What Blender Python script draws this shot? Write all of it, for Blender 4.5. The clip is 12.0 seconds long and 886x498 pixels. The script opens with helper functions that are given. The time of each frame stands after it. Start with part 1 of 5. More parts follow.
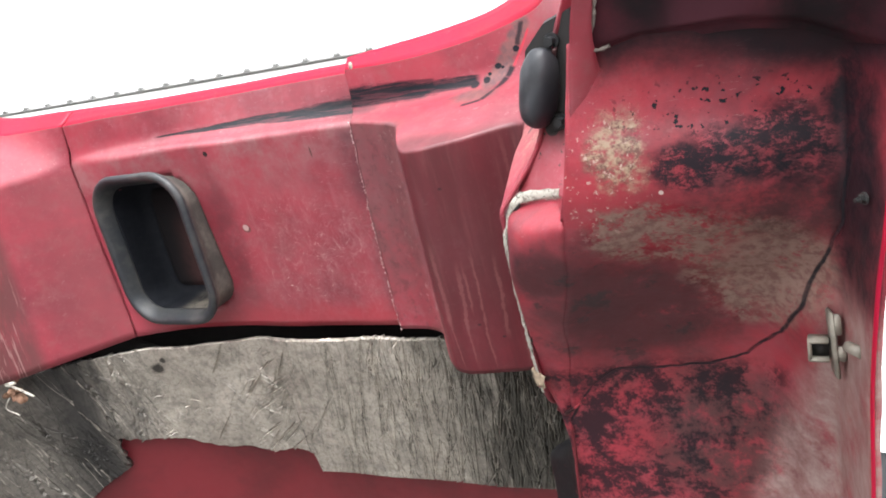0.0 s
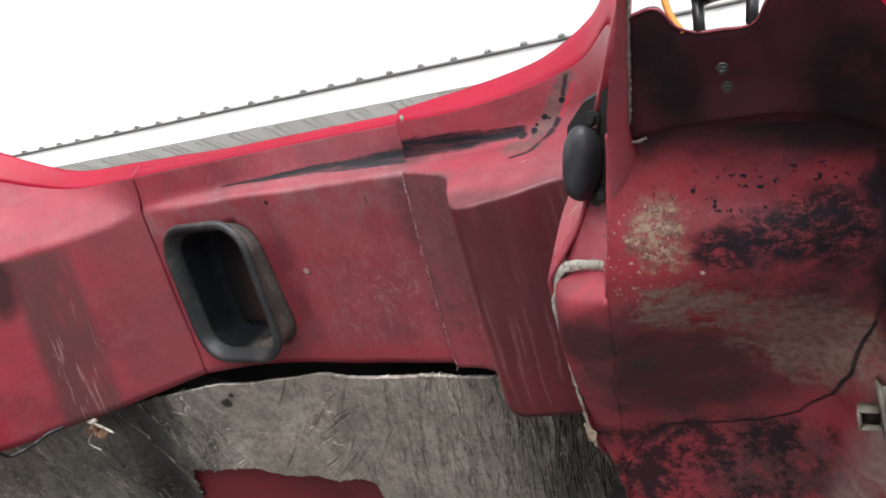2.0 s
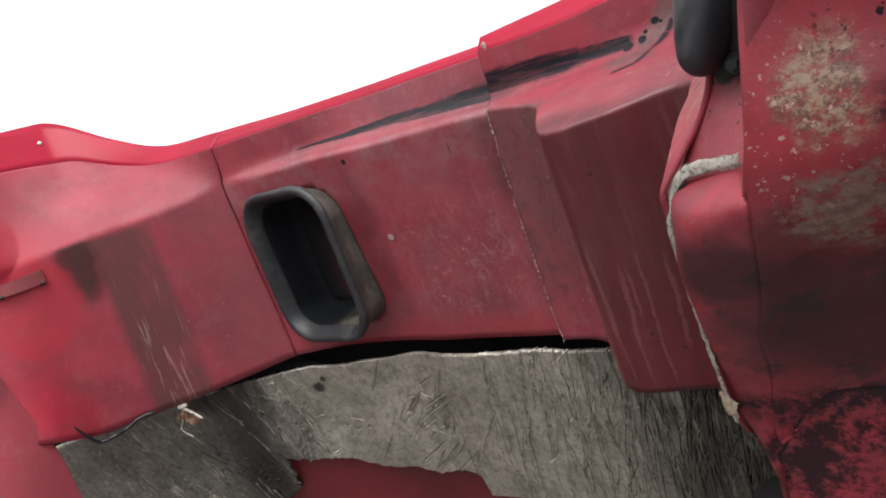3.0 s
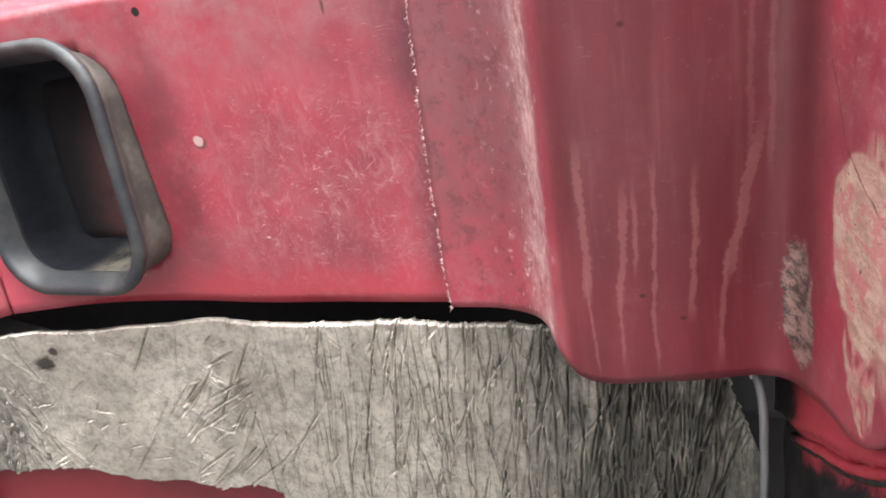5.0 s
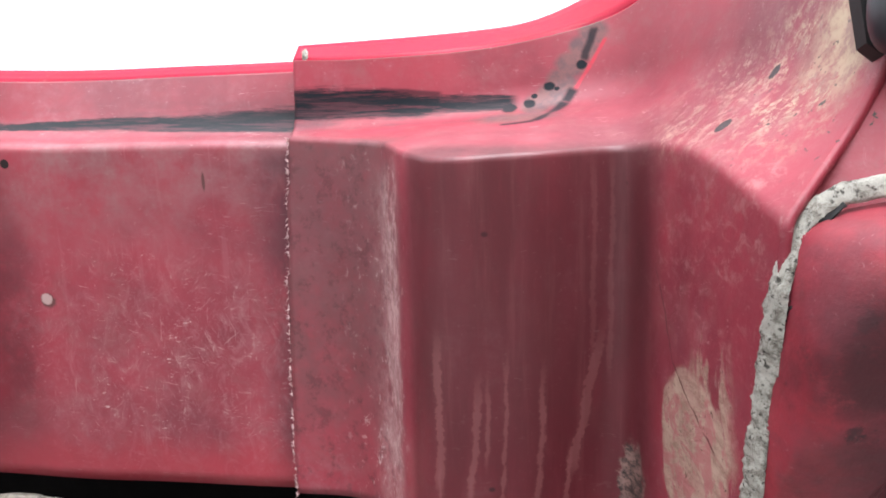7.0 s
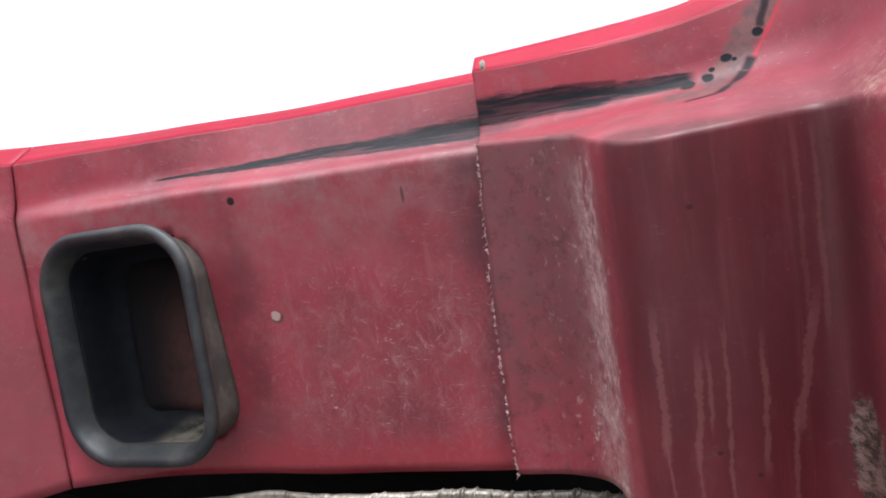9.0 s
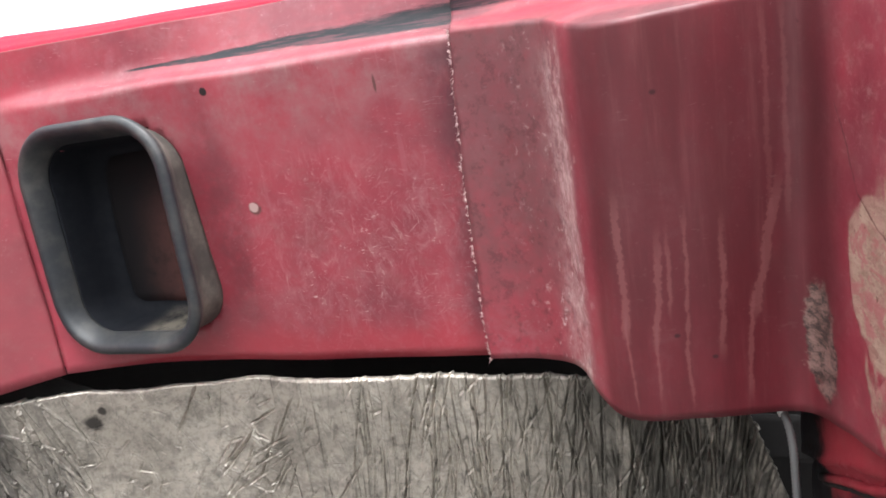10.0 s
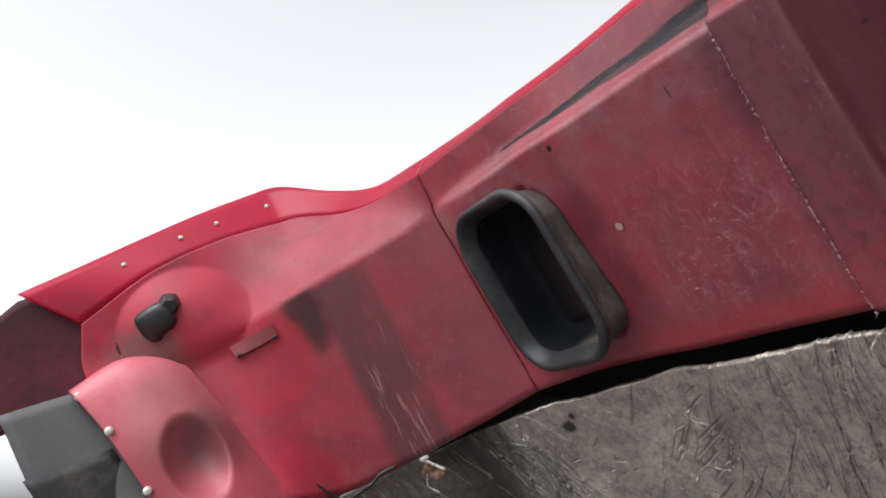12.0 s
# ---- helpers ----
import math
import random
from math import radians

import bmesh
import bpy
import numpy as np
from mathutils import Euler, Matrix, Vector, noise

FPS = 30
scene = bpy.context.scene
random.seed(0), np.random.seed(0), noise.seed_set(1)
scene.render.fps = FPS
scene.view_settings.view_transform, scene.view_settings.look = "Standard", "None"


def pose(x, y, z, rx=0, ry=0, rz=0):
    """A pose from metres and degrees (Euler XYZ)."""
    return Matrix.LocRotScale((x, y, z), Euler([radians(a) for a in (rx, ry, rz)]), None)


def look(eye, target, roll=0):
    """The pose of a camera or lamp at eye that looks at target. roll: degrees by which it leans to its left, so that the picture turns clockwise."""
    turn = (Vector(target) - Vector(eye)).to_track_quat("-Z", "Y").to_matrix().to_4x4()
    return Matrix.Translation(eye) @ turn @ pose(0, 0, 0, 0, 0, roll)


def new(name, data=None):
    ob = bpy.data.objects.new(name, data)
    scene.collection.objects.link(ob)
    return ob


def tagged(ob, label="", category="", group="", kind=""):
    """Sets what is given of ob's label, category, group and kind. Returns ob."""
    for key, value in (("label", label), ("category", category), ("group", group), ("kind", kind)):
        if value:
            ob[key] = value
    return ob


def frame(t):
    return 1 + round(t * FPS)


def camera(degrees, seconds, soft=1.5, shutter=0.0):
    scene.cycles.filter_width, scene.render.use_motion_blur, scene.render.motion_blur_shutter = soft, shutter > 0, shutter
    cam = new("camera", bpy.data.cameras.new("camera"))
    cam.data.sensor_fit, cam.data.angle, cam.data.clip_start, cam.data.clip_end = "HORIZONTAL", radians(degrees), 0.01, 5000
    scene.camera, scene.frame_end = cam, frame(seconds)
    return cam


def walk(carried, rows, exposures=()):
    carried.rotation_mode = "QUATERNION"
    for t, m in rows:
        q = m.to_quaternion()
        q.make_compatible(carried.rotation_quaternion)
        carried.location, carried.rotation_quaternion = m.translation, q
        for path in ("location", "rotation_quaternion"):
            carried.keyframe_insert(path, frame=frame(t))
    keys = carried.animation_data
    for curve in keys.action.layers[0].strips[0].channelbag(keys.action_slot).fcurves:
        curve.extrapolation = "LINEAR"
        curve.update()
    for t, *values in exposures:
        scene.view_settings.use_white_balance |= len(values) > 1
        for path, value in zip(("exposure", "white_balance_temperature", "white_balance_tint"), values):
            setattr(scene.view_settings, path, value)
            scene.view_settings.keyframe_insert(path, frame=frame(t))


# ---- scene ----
cam = camera(61.7, 12.0, soft=1.8)

PATH = [
    (0, (0.053, 0.092, 1.619), (-0.018, 2.057, 1.98), 1.0),
    (0.5, (0.048, 0.078, 1.678), (-0.032, 2.04, 2.059), 0.9),
    (1, (0.054, 0.05, 1.701), (-0.037, 2.013, 2.075), 0.9),
    (1.5, (0.057, 0.047, 1.691), (-0.04, 2.009, 2.068), 0.9),
    (2, (0.063, 0.046, 1.683), (-0.162, 1.999, 2.052), 0.3),
    (2.5, (0.062, 0.088, 1.664), (-0.465, 1.982, 2.03), -0.5),
    (2.7, (0.093, 0.146, 1.654), (-0.458, 2.034, 2.02), -0.1),
    (4.5, (-0.134, 0.633, 1.635), (-0.348, 2.59, 1.987), 0.7),
    (5, (-0.149, 0.621, 1.629), (-0.007, 2.582, 1.996), 1.8),
    (5.5, (-0.161, 0.615, 1.632), (0.294, 2.529, 1.995), 3.1),
    (6, (-0.17, 0.601, 1.633), (0.339, 2.483, 2.077), 3.0),
    (6.5, (-0.163, 0.601, 1.632), (0.324, 2.376, 2.415), 3.0),
    (6.7, (-0.163, 0.6, 1.629), (0.324, 2.345, 2.475), 3.1),
    (8.3, (-0.241, 0.574, 1.588), (0.188, 2.332, 2.441), 3.1),
    (8.5, (-0.251, 0.571, 1.582), (0.083, 2.349, 2.437), 2.0),
    (9, (-0.234, 0.571, 1.588), (-0.115, 2.38, 2.433), 1.7),
    (9.5, (-0.233, 0.57, 1.576), (-0.117, 2.4, 2.376), 1.7),
    (10, (-0.198, 0.567, 1.579), (-0.073, 2.475, 2.167), 1.5),
    (10.5, (-0.119, 0.529, 1.586), (-0.235, 2.443, 2.154), 0.5),
    (11, (-0.038, 0.506, 1.581), (-0.507, 2.365, 2.149), -1.1),
    (11.5, (0.019, 0.497, 1.568), (-0.81, 2.226, 2.138), -2.4),
    (12, (0.042, 0.487, 1.562), (-1.103, 2.016, 2.156), -3.4),
]
EXPOSURES = [
    (0.0, 2.3, 6350, 10), (0.5, 1.95, 6350, 10), (1.0, 1.5, 6350, 10), (2.0, 1.4, 6400, 10), (2.7, 1.2, 6450, 10),
    (4.3, 2.25, 6400, 10), (5.0, 2.75, 6350, 10), (6.0, 3.05, 6250, 10), (6.5, 2.45, 6150, 10), (6.7, 2.25, 6100, 10),
    (8.3, 2.0, 6100, 10), (9.0, 1.63, 6100, 10), (9.5, 1.5, 6100, 10), (10.0, 2.3, 6300, 10), (10.5, 2.45, 6350, 10),
    (11.0, 2.1, 6350, 10), (11.5, 1.83, 6350, 10), (12.0, 1.12, 6350, 10),
]
walk(cam, [(t, look(eye, target, roll)) for t, eye, target, roll in PATH], EXPOSURES)

# ---- world and sun: a bright overcast day ----
world = bpy.data.worlds.new("world")
scene.world = world
world.use_nodes = True
wn = world.node_tree.nodes
sky = wn.new("ShaderNodeTexSky")
sky.sky_type = "NISHITA"
sky.sun_disc = False
sky.sun_elevation, sky.sun_rotation = radians(52), radians(186)
sky.air_density, sky.dust_density, sky.ozone_density = 1.0, 2.5, 1.0
haze = wn.new("ShaderNodeHueSaturation")
haze.inputs["Saturation"].default_value = 0.04
haze.inputs["Value"].default_value = 1.0
world.node_tree.links.new(sky.outputs[0], haze.inputs["Color"])
world.node_tree.links.new(haze.outputs[0], wn["Background"].inputs["Color"])
wn["Background"].inputs["Strength"].default_value = 0.15

sun = new("sun", bpy.data.lights.new("sun", "SUN"))
sun.data.energy, sun.data.angle, sun.data.color = 0.6, radians(40), (1.0, 0.97, 0.93)
sun.matrix_world = look((0, 0, 0), (0.06, 0.61, -0.79))


# ---- materials ----
class Graph:
    """Short hand for a node material in object coordinates."""

    def __init__(self, name):
        self.mat = bpy.data.materials.new(name)
        self.mat.use_nodes = True
        self.nt = self.mat.node_tree
        self.bsdf = self.nt.nodes["Principled BSDF"]
        self.pos = self.nt.nodes.new("ShaderNodeTexCoord").outputs["Object"]
        self.axes = None

    def put(self, sock, value):
        if isinstance(value, bpy.types.NodeSocket):
            self.nt.links.new(value, sock)
        else:
            if hasattr(value, "__len__") and len(value) == 3 and sock.type == "RGBA":
                value = (*value, 1)
            sock.default_value = value

    def node(self, kind, *values, operation="", interpolation_type="", data_type=""):
        n = self.nt.nodes.new(kind)
        if operation:
            n.operation = operation
        if interpolation_type:
            n.interpolation_type = interpolation_type
        if data_type:
            n.data_type = data_type
        for i, value in enumerate(values):
            if value is not None:
                self.put(n.inputs[i], value)
        return n

    def m(self, op, a, b=0.0, c=0.0):
        return self.node("ShaderNodeMath", a, b, c, operation=op).outputs[0]

    def vec(self, op, a, b=(0, 0, 0)):
        n = self.node("ShaderNodeVectorMath", a, b, operation=op)
        return n.outputs["Value"] if op in ("LENGTH", "DISTANCE", "DOT_PRODUCT") else n.outputs["Vector"]

    def axis(self, i):
        if self.axes is None:
            self.axes = self.node("ShaderNodeSeparateXYZ", self.pos).outputs
        return self.axes[i]

    def step(self, x, lo, hi):
        n = self.node("ShaderNodeMapRange", x, lo, hi, interpolation_type="SMOOTHSTEP")
        return n.outputs[0]

    def noise(self, scale, detail=4.0, rough=0.6, stretch=(1, 1, 1), shift=(0, 0, 0), warp=0.0, spin=0.0):
        p = self.node("ShaderNodeMapping", self.pos)
        p.inputs["Scale"].default_value = stretch
        p.inputs["Location"].default_value = shift
        if spin:
            q = self.node("ShaderNodeMapping", self.pos)
            q.inputs["Rotation"].default_value = (0, 0, radians(spin))
            self.nt.links.new(q.outputs[0], p.inputs[0])
        n = self.node("ShaderNodeTexNoise", p.outputs[0])
        n.inputs["Scale"].default_value = scale
        n.inputs["Detail"].default_value = detail
        n.inputs["Roughness"].default_value = rough
        n.inputs["Distortion"].default_value = warp
        return n.outputs["Fac"]

    def creases(self, scale, stretch, spin=0.0, wide=0.02, shift=(0, 0, 0)):
        """Thin wandering lines: 1 on the line, 0 beside it."""
        d = self.m("ABSOLUTE", self.m("SUBTRACT", self.noise(scale, 2, 0.5, stretch, shift, 0.3, spin), 0.5))
        return self.step(d, wide, 0.0)

    def blob(self, centre, radii, rag=0.5, scale=30.0, soft=0.25):
        """A ragged stain: 1 inside the ellipsoid, 0 outside."""
        d = self.vec("LENGTH", self.vec("DIVIDE", self.vec("SUBTRACT", self.pos, centre), radii))
        d = self.m("ADD", d, self.m("MULTIPLY", self.m("SUBTRACT", self.noise(scale, 6, 0.65), 0.5), 2 * rag))
        return self.step(d, 1 + soft, 1 - soft)

    def line(self, a, b, wide, waver=0.004):
        """A thin wavering scratch from a to b: 1 on it, 0 beside it."""
        a, d = Vector(a), Vector(b) - Vector(a)
        long = d.length
        d = tuple(d / long)
        n = self.node("ShaderNodeTexNoise", self.pos)
        n.inputs["Scale"].default_value = 45
        off = self.vec("MULTIPLY", self.vec("SUBTRACT", n.outputs["Color"], (0.5, 0.5, 0.5)), (2 * waver,) * 3)
        p = self.vec("SUBTRACT", self.vec("ADD", self.pos, off), tuple(a))
        s = self.vec("DOT_PRODUCT", p, d)
        far = self.vec("LENGTH", self.node("ShaderNodeVectorMath", p, d, operation="CROSS_PRODUCT").outputs[0])
        return self.mul(self.step(far, wide, 0.3 * wide), self.step(s, -0.003, 0.003), self.step(s, long + 0.003, long - 0.003))

    def track(self, points, wide, waver=0.003):
        """A thin wavering line through points (u, v), whatever the height: 1 on it, 0 beside it."""
        flat = self.vec("MULTIPLY", self.pos, (1, 1, 0))
        n = self.node("ShaderNodeTexNoise", flat)
        n.inputs["Scale"].default_value = 38
        flat = self.vec("ADD", flat, self.vec("MULTIPLY", self.vec("SUBTRACT", n.outputs["Color"], (0.5, 0.5, 0.5)), (2 * waver, 2 * waver, 0)))
        best = None
        for (a, b), (c, d) in zip(points, points[1:]):
            way = Vector((c - a, d - b, 0))
            p = self.vec("SUBTRACT", flat, (a, b, 0))
            t = self.node("ShaderNodeClamp", self.m("DIVIDE", self.vec("DOT_PRODUCT", p, tuple(way)), way.length_squared), 0.0, 1.0).outputs[0]
            near = self.node("ShaderNodeVectorMath", tuple(way), operation="SCALE")
            self.put(near.inputs["Scale"], t)
            far = self.vec("LENGTH", self.vec("SUBTRACT", p, near.outputs["Vector"]))
            best = far if best is None else self.m("MINIMUM", best, far)
        return self.step(best, wide, 0.35 * wide)

    def mul(self, *some):
        out = some[0]
        for s in some[1:]:
            out = self.m("MULTIPLY", out, s)
        return out

    def mix(self, fac, a, b):
        n = self.node("ShaderNodeMix", data_type="RGBA")
        self.put(n.inputs[0], fac)
        self.put(n.inputs[6], a)
        self.put(n.inputs[7], b)
        return n.outputs[2]

    def done(self, colour, rough=0.5, metal=0.0, bump=None, strength=0.3, depth=0.002, spec=0.5, coat=0.0):
        b = self.bsdf.inputs
        self.put(b["Base Color"], colour)
        self.put(b["Roughness"], rough)
        self.put(b["Metallic"], metal)
        self.put(b["Specular IOR Level"], spec)
        if coat:
            b["Coat Weight"].default_value = coat
            b["Coat Roughness"].default_value = 0.25
        if bump is not None:
            n = self.node("ShaderNodeBump")
            n.inputs["Strength"].default_value = strength
            n.inputs["Distance"].default_value = depth
            self.put(n.inputs["Height"], bump)
            self.nt.links.new(n.outputs[0], b["Normal"])
        return self.mat


RED, DEEP, CHALK = (0.3, 0.036, 0.055), (0.17, 0.025, 0.038), (0.34, 0.185, 0.195)
SOOT = (0.009, 0.0115, 0.0155)


def red_base(g, chalky=0.5):
    """Weathered red gelcoat: cloudy fading, fine chalk and hair scratches."""
    cloud = g.noise(5, 5, 0.6)
    fine = g.noise(55, 6, 0.7)
    c = g.mix(g.step(cloud, 0.35, 0.7), RED, DEEP)
    haze = g.mul(g.step(g.noise(9, 6, 0.7, shift=(3, 1, 2)), 0.42, 0.75), g.step(fine, 0.35, 0.75))
    c = g.mix(g.m("MULTIPLY", haze, chalky), c, CHALK)
    hair = g.step(g.noise(40, 3, 0.5, stretch=(1, 6, 6), shift=(5, 2, 0), warp=1.5), 0.66, 0.72)
    c = g.mix(g.mul(hair, g.step(cloud, 0.45, 0.6), 0.35), c, (0.55, 0.38, 0.36))
    mott = g.noise(24, 8, 0.75, shift=(9, 3, 1))
    c = g.mix(g.m("MULTIPLY", g.step(mott, 0.48, 0.7), 0.45), c, (0.24, 0.085, 0.085))
    c = g.mix(g.m("MULTIPLY", g.step(g.noise(150, 4, 0.7), 0.62, 0.75), 0.3), c, (0.5, 0.32, 0.31))
    rough = g.m("ADD", 0.3, g.m("MULTIPLY", fine, 0.3))
    return c, rough, fine


def red_plain():
    g = Graph("red gelcoat")
    c, r, f = red_base(g)
    return g.done(c, r, bump=f, strength=0.12)


def red_simple(name, tone=RED):
    g = Graph(name)
    f = g.noise(40, 6, 0.65)
    c = g.mix(g.step(g.noise(6, 4), 0.35, 0.75), tone, tuple(0.6 * v for v in tone))
    return g.done(c, g.m("ADD", 0.4, g.m("MULTIPLY", f, 0.25)), bump=f, strength=0.1)


def rubber(name, tone=(0.02, 0.021, 0.022), dusty=0.5, rough=0.45, spec=0.5):
    g = Graph(name)
    f = g.noise(60, 6, 0.7)
    c = g.mix(g.mul(g.step(g.noise(14, 5, 0.7), 0.4, 0.75), dusty), tone, (0.2, 0.18, 0.15))
    return g.done(c, g.m("ADD", rough, g.m("MULTIPLY", f, 0.3)), bump=f, strength=0.2, spec=spec)


def duct_throat():
    g = Graph("near-black duct rubber")
    f = g.noise(60, 6, 0.7)
    # near-black, darker than the lip
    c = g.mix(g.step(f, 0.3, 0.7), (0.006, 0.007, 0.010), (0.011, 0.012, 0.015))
    sill = g.mul(g.step(g.axis(0), -0.56, -0.5), g.step(g.axis(1), -0.315, -0.332), g.step(g.noise(40, 5, 0.7), 0.3, 0.6))
    c = g.mix(g.m("MULTIPLY", sill, 0.7), c, (0.17, 0.15, 0.12))
    return g.done(c, 0.75, bump=f, strength=0.15, spec=0.12)


def duct_back():
    g = Graph("dusty brown lining with painted shade")
    f = g.noise(40, 6, 0.7)
    # brown only at the lower right; the rest is painted as the duct's shade
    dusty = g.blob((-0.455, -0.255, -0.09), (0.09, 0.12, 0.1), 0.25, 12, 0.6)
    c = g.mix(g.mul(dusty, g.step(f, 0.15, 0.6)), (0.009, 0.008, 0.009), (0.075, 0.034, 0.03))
    return g.done(c, 0.75, bump=f, strength=0.1, spec=0.15)


def plain(name, tone, rough=0.5, metal=0.0, grain=40.0, vary=0.35):
    g = Graph(name)
    f = g.noise(grain, 5, 0.6)
    c = g.mix(g.m("MULTIPLY", g.step(f, 0.3, 0.75), vary), tone, tuple(0.45 * v for v in tone))
    return g.done(c, g.m("ADD", rough - 0.08, g.m("MULTIPLY", f, 0.16)), metal, bump=f, strength=0.15)


def duct_panel_red():
    g = Graph("red duct panel")
    c, r, f = red_base(g, 0.55)
    u, v = g.axis(0), g.axis(1)
    # grey weathering under the ridge, scuffs low down
    top = g.mul(g.step(v, -0.17, -0.01), g.step(v, 0.012, -0.004), g.step(g.noise(16, 6, 0.7), 0.35, 0.7))
    c = g.mix(g.m("MULTIPLY", top, 0.65), c, (0.26, 0.145, 0.148))
    low = g.blob((-0.17, -0.26, -0.06), (0.2, 0.13, 0.2), 0.5, 9, 0.6)
    c = g.mix(g.mul(low, g.step(g.noise(34, 8, 0.8, stretch=(1, 0.6, 1), warp=1.2), 0.47, 0.72), 0.4), c, (0.46, 0.26, 0.26))
    for spin, shift in ((12, 1), (62, 4), (-38, 7), (95, 2)):
        hair = g.mul(g.step(g.noise(34, 4, 0.65, stretch=(0.7, 5, 1), shift=(shift, 0, 0), warp=1.6, spin=spin), 0.6, 0.68), low, g.step(g.noise(20, 4, 0.7, shift=(0, shift, 0)), 0.46, 0.6))
        c = g.mix(g.m("MULTIPLY", hair, 0.33), c, (0.56, 0.38, 0.36))
    chips = g.mul(low, g.step(g.noise(130, 4, 0.65, stretch=(0.6, 1.4, 1), warp=1.5), 0.62, 0.68), g.step(g.noise(14, 4, 0.6, shift=(2, 8, 0)), 0.42, 0.6))
    c = g.mix(g.m("MULTIPLY", chips, 0.6), c, (0.66, 0.5, 0.47))
    run = g.mul(g.step(g.noise(30, 3, 0.5, stretch=(3, 0.15, 1)), 0.6, 0.72), g.step(u, -0.4, -0.3), g.step(v, -0.3, -0.05), g.step(v, 0.01, -0.01))
    c = g.mix(g.m("MULTIPLY", run, 0.12), c, (0.5, 0.3, 0.3))
    # shadow of the lap painted as a dark strip along its edge
    lap_shadow = g.mul(g.step(u, -0.08, -0.018), g.step(v, 0.0, -0.02), g.step(g.noise(22, 6, 0.7, stretch=(1, 0.4, 1)), 0.25, 0.6))
    c = g.mix(g.m("MULTIPLY", lap_shadow, 0.8), c, (0.075, 0.017, 0.027))
    # darker band right of the duct
    beside_duct = g.mul(g.blob((-0.375, -0.2, -0.05), (0.028, 0.16, 0.1), 0.4, 14, 0.7), g.step(g.noise(24, 6, 0.7, shift=(4, 0, 2)), 0.25, 0.6))
    c = g.mix(g.m("MULTIPLY", beside_duct, 0.6), c, (0.1, 0.028, 0.035))
    # streak of black soot along the upper face
    mid = g.m("ADD", 0.0275, g.m("MULTIPLY", u, 0.002))
    half = g.m("ADD", 0.0145, g.m("MULTIPLY", u, 0.0275))
    d = g.m("DIVIDE", g.m("ABSOLUTE", g.m("SUBTRACT", v, mid)), g.m("MAXIMUM", half, 0.0005))
    d = g.m("ADD", d, g.m("MULTIPLY", g.m("SUBTRACT", g.noise(40, 7, 0.78, stretch=(0.2, 2, 2)), 0.5), 2.6))
    soot = g.mul(g.step(d, 1.2, 0.7), g.step(u, -0.495, -0.47), g.m("ADD", 0.74, g.m("MULTIPLY", g.step(g.noise(60, 6, 0.75, stretch=(0.12, 2.2, 2.2)), 0.4, 0.52), 0.26)))
    c = g.mix(soot, c, SOOT)
    smear = g.mul(g.step(g.m("ABSOLUTE", g.m("SUBTRACT", v, g.m("ADD", mid, 0.006))), 0.03, 0.0), g.step(u, -0.55, -0.1), g.step(g.noise(30, 5, 0.7, stretch=(0.3, 2, 2)), 0.4, 0.7))
    c = g.mix(g.m("MULTIPLY", smear, 0.6), c, (0.06, 0.03, 0.035))
    # glow of bounced light painted along the lower edge
    low_glow = g.mul(g.step(g.m("ADD", v, g.m("MULTIPLY", g.m("SUBTRACT", g.noise(12, 5, 0.6), 0.5), 0.08)), -0.33, -0.385), g.step(u, -0.7, -0.5))
    c = g.mix(g.m("MULTIPLY", low_glow, 0.4), c, (0.38, 0.016, 0.032))
    c = g.mix(g.blob((-0.327, -0.179, -0.05), (0.0085, 0.0085, 0.05), 0.7, 70, 0.2), c, (0.12, 0.04, 0.04))
    c = g.mix(g.blob((-0.3285, -0.177, -0.05), (0.0072, 0.0068, 0.05), 0.7, 80, 0.2), c, (0.42, 0.28, 0.26))
    # drilled hole drawn as a flat black spot
    c = g.mix(g.blob((-0.356, -0.018, -0.01), (0.0055, 0.0055, 0.05), 0.1, 60, 0.1), c, (0.004, 0.004, 0.004))
    c = g.mix(g.blob((-0.116, -0.04, -0.02), (0.002, 0.011, 0.05), 0.2, 60), c, (0.1, 0.03, 0.03))
    return g.done(c, g.m("ADD", r, g.m("MULTIPLY", soot, 0.15)), bump=f, strength=0.15, spec=g.m("SUBTRACT", 0.5, g.m("MULTIPLY", soot, 0.3)), coat=0.3)


